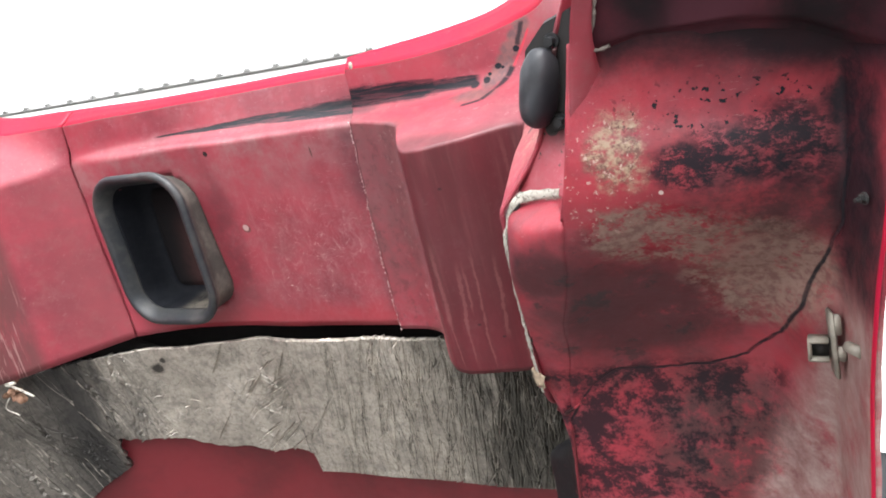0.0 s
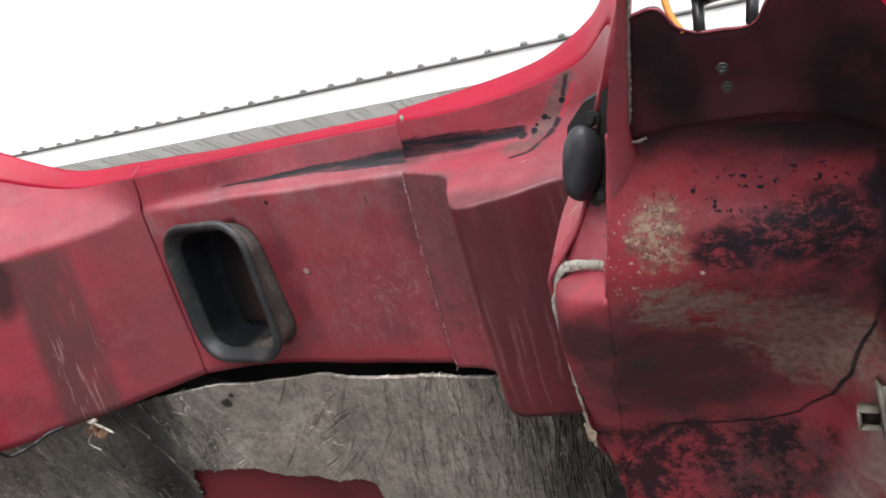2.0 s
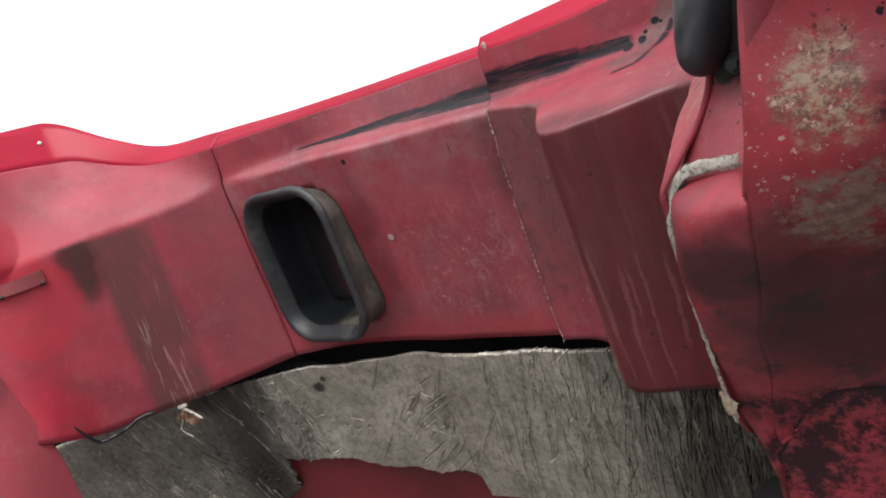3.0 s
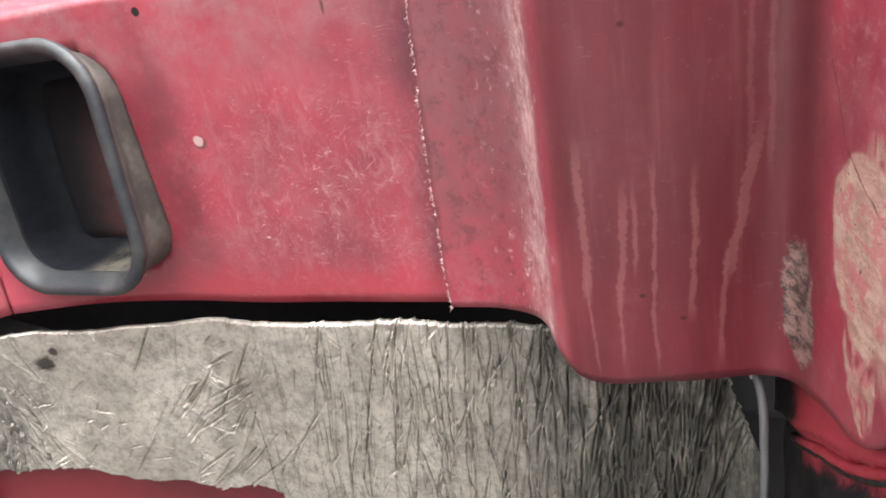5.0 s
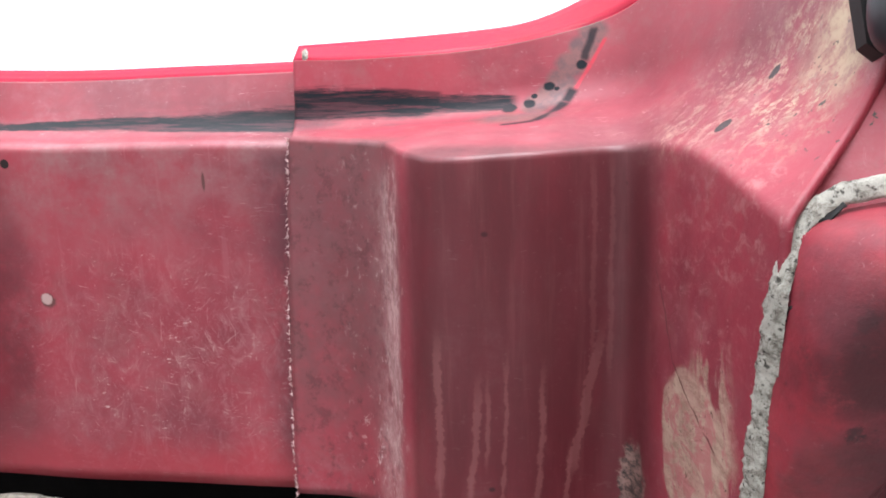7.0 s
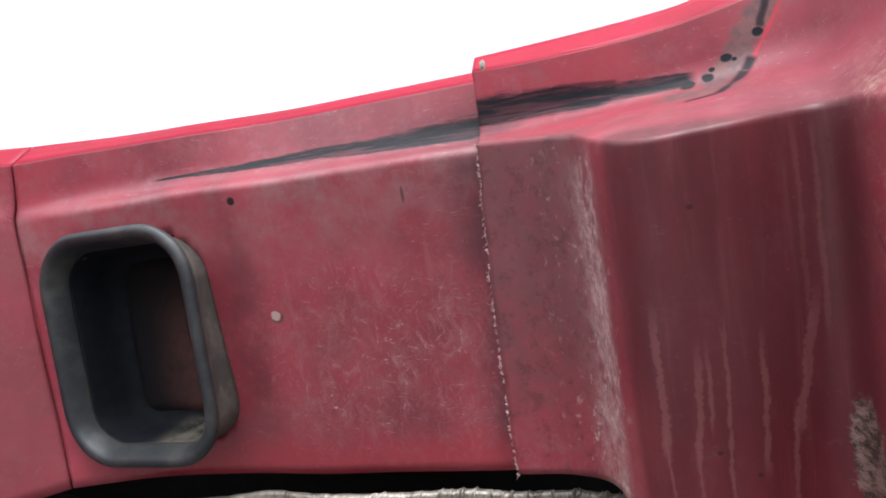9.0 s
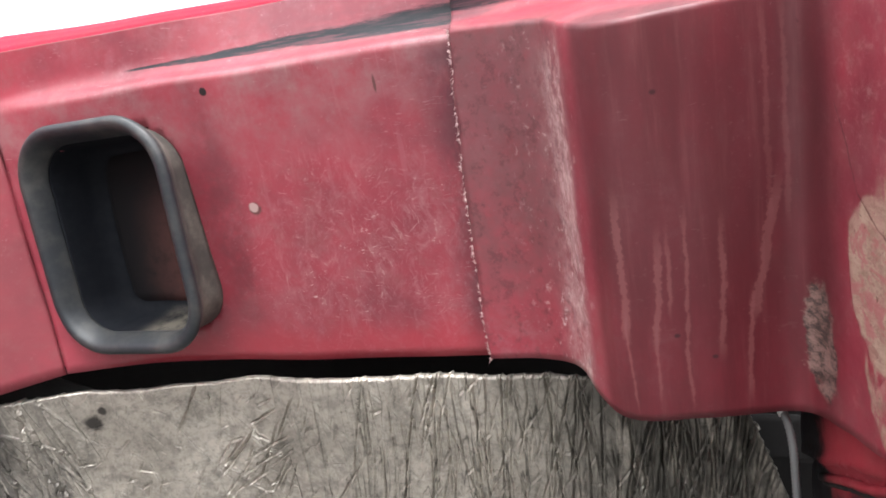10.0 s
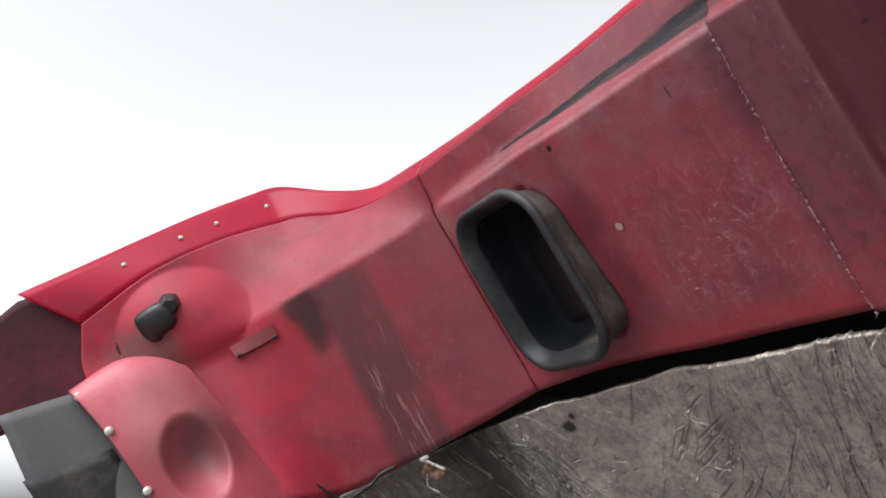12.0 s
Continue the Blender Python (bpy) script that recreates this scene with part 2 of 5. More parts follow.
def corner_red():
    g = Graph("red corner panel")
    c, r, f = red_base(g, 0.5)
    u, v, w = g.axis(0), g.axis(1), g.axis(2)
    # grey haze on the lap, whitish wear where it turns up into the box
    lap = g.mul(g.step(u, 0.15, 0.1), g.step(v, 0.01, -0.01), g.step(v, -0.42, -0.2), g.step(g.noise(18, 6, 0.7), 0.3, 0.65))
    c = g.mix(g.m("MULTIPLY", lap, 0.75), c, (0.13, 0.048, 0.05))
    haze = g.mul(g.step(u, 0.07, 0.12), g.step(u, 0.138, 0.123), g.step(v, -0.005, -0.07), g.step(g.noise(45, 7, 0.75, stretch=(1, 0.6, 1)), 0.32, 0.66))
    c = g.mix(g.m("MULTIPLY", haze, 0.55), c, (0.52, 0.37, 0.36))
    worn = g.mul(g.step(u, 0.085, 0.122), g.step(u, 0.134, 0.124), g.step(v, -0.005, -0.09), g.step(g.noise(70, 8, 0.85, stretch=(1, 0.75, 1), warp=0.3), 0.46, 0.6))
    c = g.mix(g.m("MULTIPLY", worn, 0.8), c, (0.62, 0.45, 0.43))
    flecks = g.mul(g.step(u, 0.02, 0.1), g.step(u, 0.15, 0.12), g.step(v, 0.0, -0.03), g.step(g.noise(80, 7, 0.8, stretch=(1, 0.7, 1), warp=0.3), 0.58, 0.63))
    c = g.mix(g.m("MULTIPLY", flecks, 0.6), c, (0.68, 0.55, 0.52))
    film = g.mul(g.step(u, 0.115, 0.09), g.step(v, 0.004, -0.008), g.step(v, -0.38, -0.2), g.step(g.noise(13, 6, 0.7, shift=(2, 2, 7)), 0.2, 0.6))
    c = g.mix(g.m("MULTIPLY", film, 0.55), c, (0.15, 0.07, 0.075))
    blotch = g.mul(g.step(u, 0.15, 0.11), g.step(v, 0.004, -0.008), g.step(g.noise(48, 7, 0.78, shift=(6, 3, 2)), 0.5, 0.64))
    c = g.mix(g.m("MULTIPLY", blotch, 0.5), c, (0.07, 0.022, 0.027))
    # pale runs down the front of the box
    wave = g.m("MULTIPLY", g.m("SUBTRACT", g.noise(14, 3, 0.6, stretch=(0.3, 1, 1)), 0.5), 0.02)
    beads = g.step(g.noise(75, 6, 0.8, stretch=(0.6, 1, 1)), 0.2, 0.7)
    # front of the box coloured darker, redder towards its bottom
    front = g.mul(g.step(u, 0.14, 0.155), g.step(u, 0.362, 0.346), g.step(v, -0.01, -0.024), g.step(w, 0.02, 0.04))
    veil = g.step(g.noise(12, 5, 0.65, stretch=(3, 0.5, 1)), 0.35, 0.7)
    low_part = g.step(g.m("ADD", v, g.m("MULTIPLY", g.noise(9, 4, 0.6, stretch=(2, 0.5, 1)), 0.1)), -0.13, -0.32)
    dark_coat = g.mix(low_part, (0.085, 0.019, 0.023), (0.092, 0.011, 0.016))
    c = g.mix(g.mul(front, g.m("ADD", 0.72, g.m("MULTIPLY", veil, 0.2))), c, dark_coat)
    streaks = g.step(g.noise(42, 5, 0.65, stretch=(1.6, 0.07, 0.4)), 0.5, 0.72)
    c = g.mix(g.mul(front, streaks, 0.2), c, (0.25, 0.1, 0.1))
    for at, lean, wide, top, low in ((0.176, 0, 0.0058, -0.18, -0.325), (0.176, 0, 0.002, -0.3, -0.4), (0.205, 0.07, 0.0048, -0.22, -0.33), (0.205, 0.07, 0.0024, -0.31, -0.39), (0.216, 0.03, 0.003, -0.22, -0.3), (0.231, 0.04, 0.003, -0.2, -0.4), (0.262, 0.04, 0.0042, -0.21, -0.345), (0.29, 0.2, 0.0068, -0.18, -0.315), (0.287, 0.06, 0.0036, -0.29, -0.395), (0.307, 0, 0.0036, -0.03, -0.21), (0.322, 0, 0.0036, -0.03, -0.22)):
        line = g.m("MULTIPLY_ADD", g.m("ADD", v, 0.3), lean, at)
        d = g.m("ABSOLUTE", g.m("SUBTRACT", g.m("SUBTRACT", u, line), g.m("MULTIPLY", wave, 0.6)))
        drip = g.mul(g.step(g.m("SUBTRACT", d, g.m("MULTIPLY", beads, wide)), 0.0009, -0.0014), g.step(v, top + 0.02, top - 0.03), g.step(v, low - 0.01, low + 0.02), front)
        c = g.mix(g.m("MULTIPLY", drip, 0.3 if top < -0.1 else 0.16), c, (0.31, 0.13, 0.125))
    for at in ((0.252, -0.345, 0.066), (0.22, -0.32, 0.079), (0.219, -0.092, 0.121)):
        c = g.mix(g.blob(at, (0.0028, 0.0022, 0.01), 0.4, 90, 0.4), c, (0.05, 0.012, 0.015))
    # scratches, filler patch and scuff on the side wall
    side = g.step(w, 0.06, 0.12)
    wall = g.mul(side, g.step(u, 0.335, 0.35))
    rub = g.mul(wall, g.step(g.noise(75, 6, 0.75, stretch=(1, 0.8, 0.5), warp=1.0), 0.58, 0.66))
    c = g.mix(g.m("MULTIPLY", rub, 0.12), c, (0.6, 0.36, 0.34))
    flow = g.noise(26, 6, 0.7, stretch=(1, 1.1, 0.5), warp=2.0)
    swirl = g.step(flow, 0.42, 0.52)
    core = g.blob((0.372, -0.25, 0.192), (0.09, 0.068, 0.07), 0.45, 15, 0.06)
    tail = g.mul(g.blob((0.376, -0.31, 0.185), (0.08, 0.062, 0.034), 0.6, 30, 0.12), g.step(g.noise(34, 6, 0.75, stretch=(1, 0.6, 1.2), warp=0.8), 0.42, 0.5))
    wisp = g.mul(g.blob((0.378, -0.235, 0.225), (0.09, 0.075, 0.045), 0.6, 22, 0.25), g.step(g.noise(24, 5, 0.65, stretch=(1, 0.55, 1.6), warp=1.2, shift=(3, 0, 1)), 0.5, 0.56))
    thin = g.m("MAXIMUM", g.m("MULTIPLY", tail, 0.8), g.m("MULTIPLY", wisp, 0.85))
    patch = g.m("MAXIMUM", g.mul(core, g.m("ADD", 0.72, g.m("MULTIPLY", swirl, 0.28))), thin)
    filler = g.mix(g.step(g.noise(50, 8, 0.85, stretch=(1, 1.5, 0.5)), 0.4, 0.62), (0.42, 0.29, 0.225), (0.27, 0.17, 0.13))
    ribbon = g.step(g.noise(22, 6, 0.7, stretch=(1, 1.1, 0.7), warp=1.2, shift=(8, 1, 3)), 0.52, 0.6)
    filler = g.mix(g.m("MULTIPLY", ribbon, 0.75), filler, (0.36, 0.12, 0.125))
    filler = g.mix(g.step(g.noise(150, 4, 0.7, shift=(5, 1, 1)), 0.64, 0.68), filler, (0.1, 0.055, 0.045))
    c = g.mix(patch, c, filler)
    crack = g.line((0.333, -0.047, 0.073), (0.357, -0.131, 0.118), 0.0016)
    for a, b in (((0.357, -0.131, 0.118), (0.364, -0.185, 0.144)), ((0.364, -0.185, 0.144), (0.371, -0.204, 0.178)), ((0.371, -0.204, 0.178), (0.381, -0.225, 0.236))):
        crack = g.m("MAXIMUM", crack, g.line(a, b, 0.0018))
    c = g.mix(g.m("MULTIPLY", crack, 0.8), c, (0.07, 0.012, 0.015))
    old = g.mul(g.blob((0.38, -0.1, 0.22), (0.08, 0.075, 0.11), 0.5, 16, 0.4), g.step(g.noise(90, 7, 0.8, stretch=(1, 0.9, 0.5), warp=0.6), 0.5, 0.68))
    c = g.mix(g.mul(old, g.m("SUBTRACT", 1.0, patch), 0.45), c, (0.42, 0.22, 0.21))
    rough = g.blob((0.345, -0.335, 0.066), (0.04, 0.056, 0.024), 0.8, 45, 0.1)
    c = g.mix(rough, c, g.mix(g.step(g.noise(80, 8, 0.85, stretch=(1, 1.3, 0.6), shift=(2, 5, 1)), 0.42, 0.58), (0.035, 0.025, 0.022), (0.26, 0.16, 0.14)))
    end = g.step(w, 0.3, 0.27)
    speck = g.m("MULTIPLY", g.step(g.noise(95, 8, 0.85), 0.47, 0.58), g.step(g.noise(24, 5, 0.7, shift=(1, 2, 3)), 0.36, 0.56))
    dirt = g.mul(g.blob((0.41, 0.005, 0.16), (0.07, 0.05, 0.12), 0.6, 18, 0.5), speck, end)
    c = g.mix(g.m("MULTIPLY", dirt, 0.75), c, g.mix(g.step(g.noise(60, 6, 0.7, shift=(4, 4, 1)), 0.42, 0.6), (0.4, 0.26, 0.2), (0.26, 0.16, 0.12)))
    crust = g.m("MAXIMUM", speck, g.mul(g.blob((0.465, 0.03, 0.27), (0.05, 0.05, 0.07), 0.6, 22, 0.5), g.step(g.noise(50, 7, 0.8, shift=(2, 2, 6)), 0.36, 0.5)))
    thickd = g.mul(g.blob((0.45, 0.03, 0.25), (0.06, 0.065, 0.1), 0.6, 20, 0.5), crust, end)
    c = g.mix(g.m("MULTIPLY", thickd, 0.9), c, g.mix(g.step(g.noise(75, 6, 0.75), 0.45, 0.6), (0.4, 0.31, 0.2), (0.26, 0.16, 0.12)))
    pocks = g.mul(g.blob((0.45, 0.0, 0.27), (0.08, 0.06, 0.13), 0.3, 12, 0.3), g.step(g.noise(120, 3, 0.6), 0.66, 0.7))
    c = g.mix(pocks, c, (0.04, 0.03, 0.025))
    for at in ((0.392, -0.015, 0.181), (0.455, 0.03, 0.25), (0.46, 0.0, 0.3), (0.43, 0.02, 0.17)):
        c = g.mix(g.blob(at, (0.007, 0.007, 0.007), 0.4, 120, 0.1), c, (0.03, 0.02, 0.02))
    # brown film curling up at the end of the soot
    film = g.blob((0.232, 0.018, -0.02), (0.04, 0.009, 0.03), 0.5, 22, 0.4)
    for at in ((0.25, 0.032, -0.046), (0.264, 0.043, -0.051), (0.275, 0.058, -0.055), (0.284, 0.075, -0.057), (0.296, 0.092, -0.058), (0.306, 0.108, -0.06)):
        film = g.m("MAXIMUM", film, g.blob(at, (0.015, 0.014, 0.03), 0.35, 40, 0.3))
    c = g.mix(g.m("MULTIPLY", film, 0.9), c, g.mix(g.step(g.noise(60, 6, 0.7), 0.4, 0.65), (0.16, 0.07, 0.065), (0.085, 0.05, 0.055)))
    # soot along the upper face, broken off in dots at its end
    d = g.m("DIVIDE", g.m("ABSOLUTE", g.m("SUBTRACT", v, g.m("ADD", 0.041, g.m("MULTIPLY", u, -0.02)))), g.m("SUBTRACT", 0.018, g.m("MULTIPLY", u, 0.045)))
    d = g.m("ADD", d, g.m("MULTIPLY", g.m("SUBTRACT", g.noise(34, 7, 0.78, stretch=(0.2, 2.2, 2)), 0.5), 2.6))
    soot = g.mul(g.step(d, 1.2, 0.7), g.step(u, 0.235, 0.22), g.step(w, -0.02, -0.035), g.m("ADD", 0.76, g.m("MULTIPLY", g.step(g.noise(60, 6, 0.75, stretch=(0.12, 2.2, 2.2)), 0.4, 0.52), 0.24)))
    for at, rad in (((0.222, 0.032, -0.048), 0.0062), ((0.2424, 0.036, -0.05), 0.005), ((0.247, 0.044, -0.052), 0.0026), ((0.2625, 0.0535, -0.055), 0.0046), ((0.27, 0.051, -0.054), 0.0022), ((0.2946, 0.075, -0.057), 0.0045)):
        soot = g.m("MAXIMUM", soot, g.blob(at, (rad * 1.25, rad, 0.012), 0.6, 110, 0.25))
    edge = g.m("MULTIPLY", g.line((0.297, 0.08, -0.057), (0.307, 0.112, -0.06), 0.006), 0.85)
    for a, b, wide in (((0.219, 0.0085, 0.0103), (0.251, 0.0124, 0.0044), 0.005), ((0.251, 0.0124, 0.0044), (0.265, 0.02, -0.025), 0.006), ((0.265, 0.02, -0.025), (0.279, 0.036, -0.044), 0.007), ((0.279, 0.036, -0.044), (0.287, 0.05, -0.052), 0.006)):
        edge = g.m("MAXIMUM", edge, g.m("MULTIPLY", g.line(a, b, 1.3 * wide, 0.0012), 0.95))
    for a, b, much in (((0.045, 0.0555, -0.0446), (0.1, 0.0525, -0.046), 0.45), ((0.085, 0.054, -0.045), (0.15, 0.0484, -0.0505), 0.7)):
        edge = g.m("MAXIMUM", edge, g.m("MULTIPLY", g.line(a, b, 0.0045, 0.0012), much))
    soot = g.m("MAXIMUM", soot, edge)
    bare = g.m("MULTIPLY", g.m("MAXIMUM", g.line((0.289, 0.05, -0.052), (0.304, 0.075, -0.055), 0.003, 0.001), g.line((0.304, 0.075, -0.055), (0.318, 0.1, -0.056), 0.003, 0.001)), 0.8)
    c = g.mix(bare, c, (0.5, 0.015, 0.04))
    # soot round the bump stop, with its shadow on the cheek painted in
    smut = g.mul(g.blob((0.482, 0.045, 0.33), (0.05, 0.06, 0.08), 0.4, 20, 0.3), g.step(g.noise(30, 6, 0.7), 0.2, 0.42))
    c = g.mix(g.m("MULTIPLY", smut, 0.9), c, (0.02, 0.015, 0.015))
    c = g.mix(soot, c, SOOT)
    dark_coat = g.mul(g.step(v, 0.01, 0.02), g.step(v, 0.06, 0.03), g.step(u, 0.3, 0.15), g.step(w, -0.01, -0.03), g.step(g.noise(40, 5, 0.7, stretch=(0.3, 2, 2)), 0.42, 0.65))
    c = g.mix(g.m("MULTIPLY", dark_coat, 0.55), c, (0.05, 0.03, 0.035))
    return g.done(c, g.m("ADD", r, g.m("MULTIPLY", patch, 0.3)), bump=g.m("ADD", f, g.m("MULTIPLY", patch, g.m("MULTIPLY", swirl, 1.5))), strength=0.18, spec=g.m("SUBTRACT", 0.42, g.m("MULTIPLY", g.m("MAXIMUM", soot, patch), 0.3)))


def liner_red():
    g = Graph("red wheel liner")
    c, r, f = red_base(g, 0.3)
    u, v, w = g.axis(0), g.axis(1), g.axis(2)
    big, mid, tiny = g.noise(9, 6, 0.7, shift=(1, 4, 2)), g.noise(38, 7, 0.75), g.noise(110, 5, 0.7)
    c = g.mix(g.m("MULTIPLY", g.step(g.noise(14, 6, 0.7, shift=(8, 2, 5)), 0.35, 0.6), 0.6), c, (0.34, 0.018, 0.032))
    c = g.mix(g.m("MULTIPLY", g.step(big, 0.45, 0.65), 0.4), c, (0.08, 0.012, 0.016))
    c = g.mix(g.m("MULTIPLY", g.step(mid, 0.52, 0.68), 0.35), c, (0.1, 0.016, 0.02))
    # dark maroon film between the mud and the nose; the nose's shaded underside painted in
    shade = g.mul(g.m("MAXIMUM", g.blob((0.52, -0.205, 0.3), (0.1, 0.09, 0.3), 0.6, 14, 0.35), g.blob((0.45, -0.14, 0.35), (0.05, 0.035, 0.3), 0.6, 20, 0.4)), g.step(g.noise(26, 8, 0.78, shift=(6, 1, 4)), 0.22, 0.46))
    c = g.mix(g.m("MULTIPLY", shade, 0.88), c, (0.042, 0.007, 0.011))
    sooty = g.mul(g.blob((0.5, -0.2, 0.3), (0.1, 0.1, 0.3), 0.6, 14, 0.4), g.step(g.noise(30, 7, 0.75, shift=(2, 9, 4)), 0.55, 0.63))
    c = g.mix(g.m("MULTIPLY", sooty, 0.85), c, (0.014, 0.009, 0.011))
    brown = g.mul(g.blob((0.6, -0.4, 0.2), (0.09, 0.1, 0.3), 0.5, 12, 0.4), g.step(mid, 0.3, 0.55))
    c = g.mix(g.m("MULTIPLY", brown, 0.85), c, (0.05, 0.022, 0.022))
    # dried mud, grey-brown below and tan above
    mud = g.m("MAXIMUM", g.blob((0.565, -0.095, 0.36), (0.06, 0.038, 0.3), 0.6, 16, 0.12), g.blob((0.65, -0.155, 0.3), (0.07, 0.075, 0.3), 0.5, 15, 0.2))
    solid = g.blob((0.665, -0.155, 0.3), (0.055, 0.065, 0.3), 0.5, 18, 0.5)
    streaky = g.m("MAXIMUM", g.step(g.noise(36, 8, 0.8), 0.42, 0.54), g.mul(solid, g.step(g.noise(28, 7, 0.8, shift=(3, 6, 1)), 0.34, 0.48)))
    c = g.mix(g.m("MULTIPLY", g.mul(mud, streaky), 0.9), c, g.mix(g.step(tiny, 0.4, 0.65), (0.26, 0.18, 0.15), (0.16, 0.095, 0.08)))
    tan = g.mul(g.blob((0.554, -0.008, 0.4), (0.024, 0.036, 0.3), 0.9, 30, 0.3), g.step(tiny, 0.33, 0.58))
    c = g.mix(g.m("MULTIPLY", tan, 0.88), c, g.mix(g.step(g.noise(65, 7, 0.8, shift=(1, 3, 5)), 0.45, 0.58), (0.33, 0.255, 0.17), (0.1, 0.055, 0.04)))
    specks = g.mul(g.blob((0.53, -0.03, 0.4), (0.045, 0.06, 0.3), 0.5, 20, 0.5), g.step(g.noise(170, 3, 0.6, shift=(7, 7, 0)), 0.62, 0.67))
    c = g.mix(g.m("MULTIPLY", specks, 0.8), c, (0.45, 0.32, 0.27))
    # pale dust on the band outside the seam
    out = g.m("SUBTRACT", u, g.m("MULTIPLY_ADD", v, 0.32, 0.775))
    dust = g.mul(g.step(out, -0.022, 0.018), g.step(v, -0.12, -0.17), g.step(g.noise(22, 8, 0.78), 0.26, 0.56))
    c = g.mix(g.m("MULTIPLY", dust, 0.9), c, g.mix(g.step(mid, 0.35, 0.65), (0.34, 0.26, 0.235), (0.24, 0.13, 0.12)))
    # soot: flakes below the seam, the blotch, dots; soot and painted shadow on the shoulder and the corner beside the
    # band
    low = g.mul(g.step(v, -0.28, -0.305), g.step(g.noise(17, 8, 0.8, shift=(7, 0, 0)), 0.44, 0.56), g.step(out, 0.0, -0.03))
    black = g.m("MULTIPLY", low, 0.9)
    blot = g.m("MAXIMUM", g.blob((0.675, -0.02, 0.38), (0.07, 0.032, 0.3), 0.75, 22, 0.3), g.blob((0.605, -0.03, 0.4), (0.03, 0.02, 0.3), 0.8, 26, 0.3))
    black = g.m("MAXIMUM", black, g.mul(blot, g.step(g.noise(42, 8, 0.85, stretch=(0.8, 1.3, 1), shift=(2, 2, 2)), 0.4, 0.54), 0.96))
    film = g.mul(g.blob((0.68, -0.06, 0.37), (0.07, 0.045, 0.3), 0.6, 14, 0.5), g.step(mid, 0.3, 0.6))
    c = g.mix(g.m("MULTIPLY", film, 0.85), c, (0.04, 0.009, 0.013))
    dots = g.mul(g.blob((0.64, 0.018, 0.39), (0.09, 0.024, 0.3), 0.35, 14, 0.4), g.step(g.noise(165, 2, 0.5, shift=(4, 4, 0)), 0.6, 0.66))
    black = g.m("MAXIMUM", black, dots)
    rag = g.m("MULTIPLY", g.m("SUBTRACT", g.noise(14, 6, 0.7, shift=(0, 5, 3)), 0.5), 0.05)
    top = g.step(g.m("ADD", v, g.m("ADD", rag, g.m("MULTIPLY", g.step(u, 0.62, 0.72), 0.03))), 0.035, 0.082)
    black = g.m("MAXIMUM", black, g.mul(top, g.step(u, 0.522, 0.56), 0.93))
    corner = g.mul(g.step(g.m("ADD", u, rag), 0.703, 0.722), g.step(g.m("ADD", v, g.m("MULTIPLY", rag, 2.0)), -0.175, -0.125), g.m("ADD", 0.75, g.m("MULTIPLY", g.step(mid, 0.62, 0.4), 0.22)), g.step(g.m("ADD", u, rag), 0.756, 0.736))
    black = g.m("MAXIMUM", black, corner)
    # black spot painted as the shaded hollow under the paste lump
    black = g.m("MAXIMUM", black, g.m("MULTIPLY", g.mul(g.blob((0.42, -0.318, 0.255), (0.022, 0.022, 0.1), 0.9, 26, 0.4), g.step(mid, 0.35, 0.55)), 0.9))
    seam = g.track(((0.726, -0.03), (0.721, -0.09), (0.711, -0.12), (0.697, -0.156), (0.681, -0.196), (0.66, -0.239), (0.623, -0.28), (0.578, -0.298), (0.518, -0.303), (0.473, -0.3), (0.442, -0.326), (0.409, -0.378)), 0.0027, 0.004)
    black = g.m("MAXIMUM", black, g.mul(seam, g.m("ADD", 0.6, g.m("MULTIPLY", g.step(mid, 0.35, 0.55), 0.35))))
    c = g.mix(black, c, SOOT)
    c = g.mix(g.blob((0.585, -0.049, 0.396), (0.002, 0.002, 0.1), 0.2, 60), c, (0.5, 0.4, 0.36))
    relief = g.m("ADD", f, g.m("ADD", g.m("MULTIPLY", mid, 0.7), g.m("SUBTRACT", g.m("MULTIPLY", g.m("MAXIMUM", mud, tan), 0.5), g.m("MULTIPLY", seam, 3.0))))
    return g.done(c, g.m("ADD", r, 0.06), bump=relief, strength=0.35, spec=g.m("SUBTRACT", 0.5, g.m("MULTIPLY", g.m("MAXIMUM", black, mud), 0.35)))


def flange_red():
    g = Graph("grimy red flange")
    c, r, f = red_base(g, 0.15)
    c = g.mix(0.4, c, (0.36, 0.014, 0.022))
    v, w = g.axis(1), g.axis(2)
    mid = g.noise(30, 7, 0.75)
    grease = g.m("MAXIMUM", g.step(g.m("ADD", w, g.m("MULTIPLY", g.m("SUBTRACT", mid, 0.5), 0.1)), 0.0, -0.045), g.mul(g.step(v, -0.5, -0.56), g.step(mid, 0.4, 0.54)))
    grease = g.m("MAXIMUM", grease, g.mul(g.step(w, 0.2, 0.26), g.step(mid, 0.4, 0.55)))
    grease = g.m("MAXIMUM", grease, g.mul(g.step(g.m("ADD", g.m("MULTIPLY_ADD", w, -0.53, v), g.m("MULTIPLY", mid, 0.06)), -0.48, -0.5), g.step(w, 0.27, 0.22), g.step(mid, 0.25, 0.4)))
    c = g.mix(grease, c, (0.012, 0.012, 0.013))
    return g.done(c, g.m("ADD", r, 0.05), bump=mid, strength=0.3, spec=g.m("SUBTRACT", 0.5, g.m("MULTIPLY", grease, 0.4)))


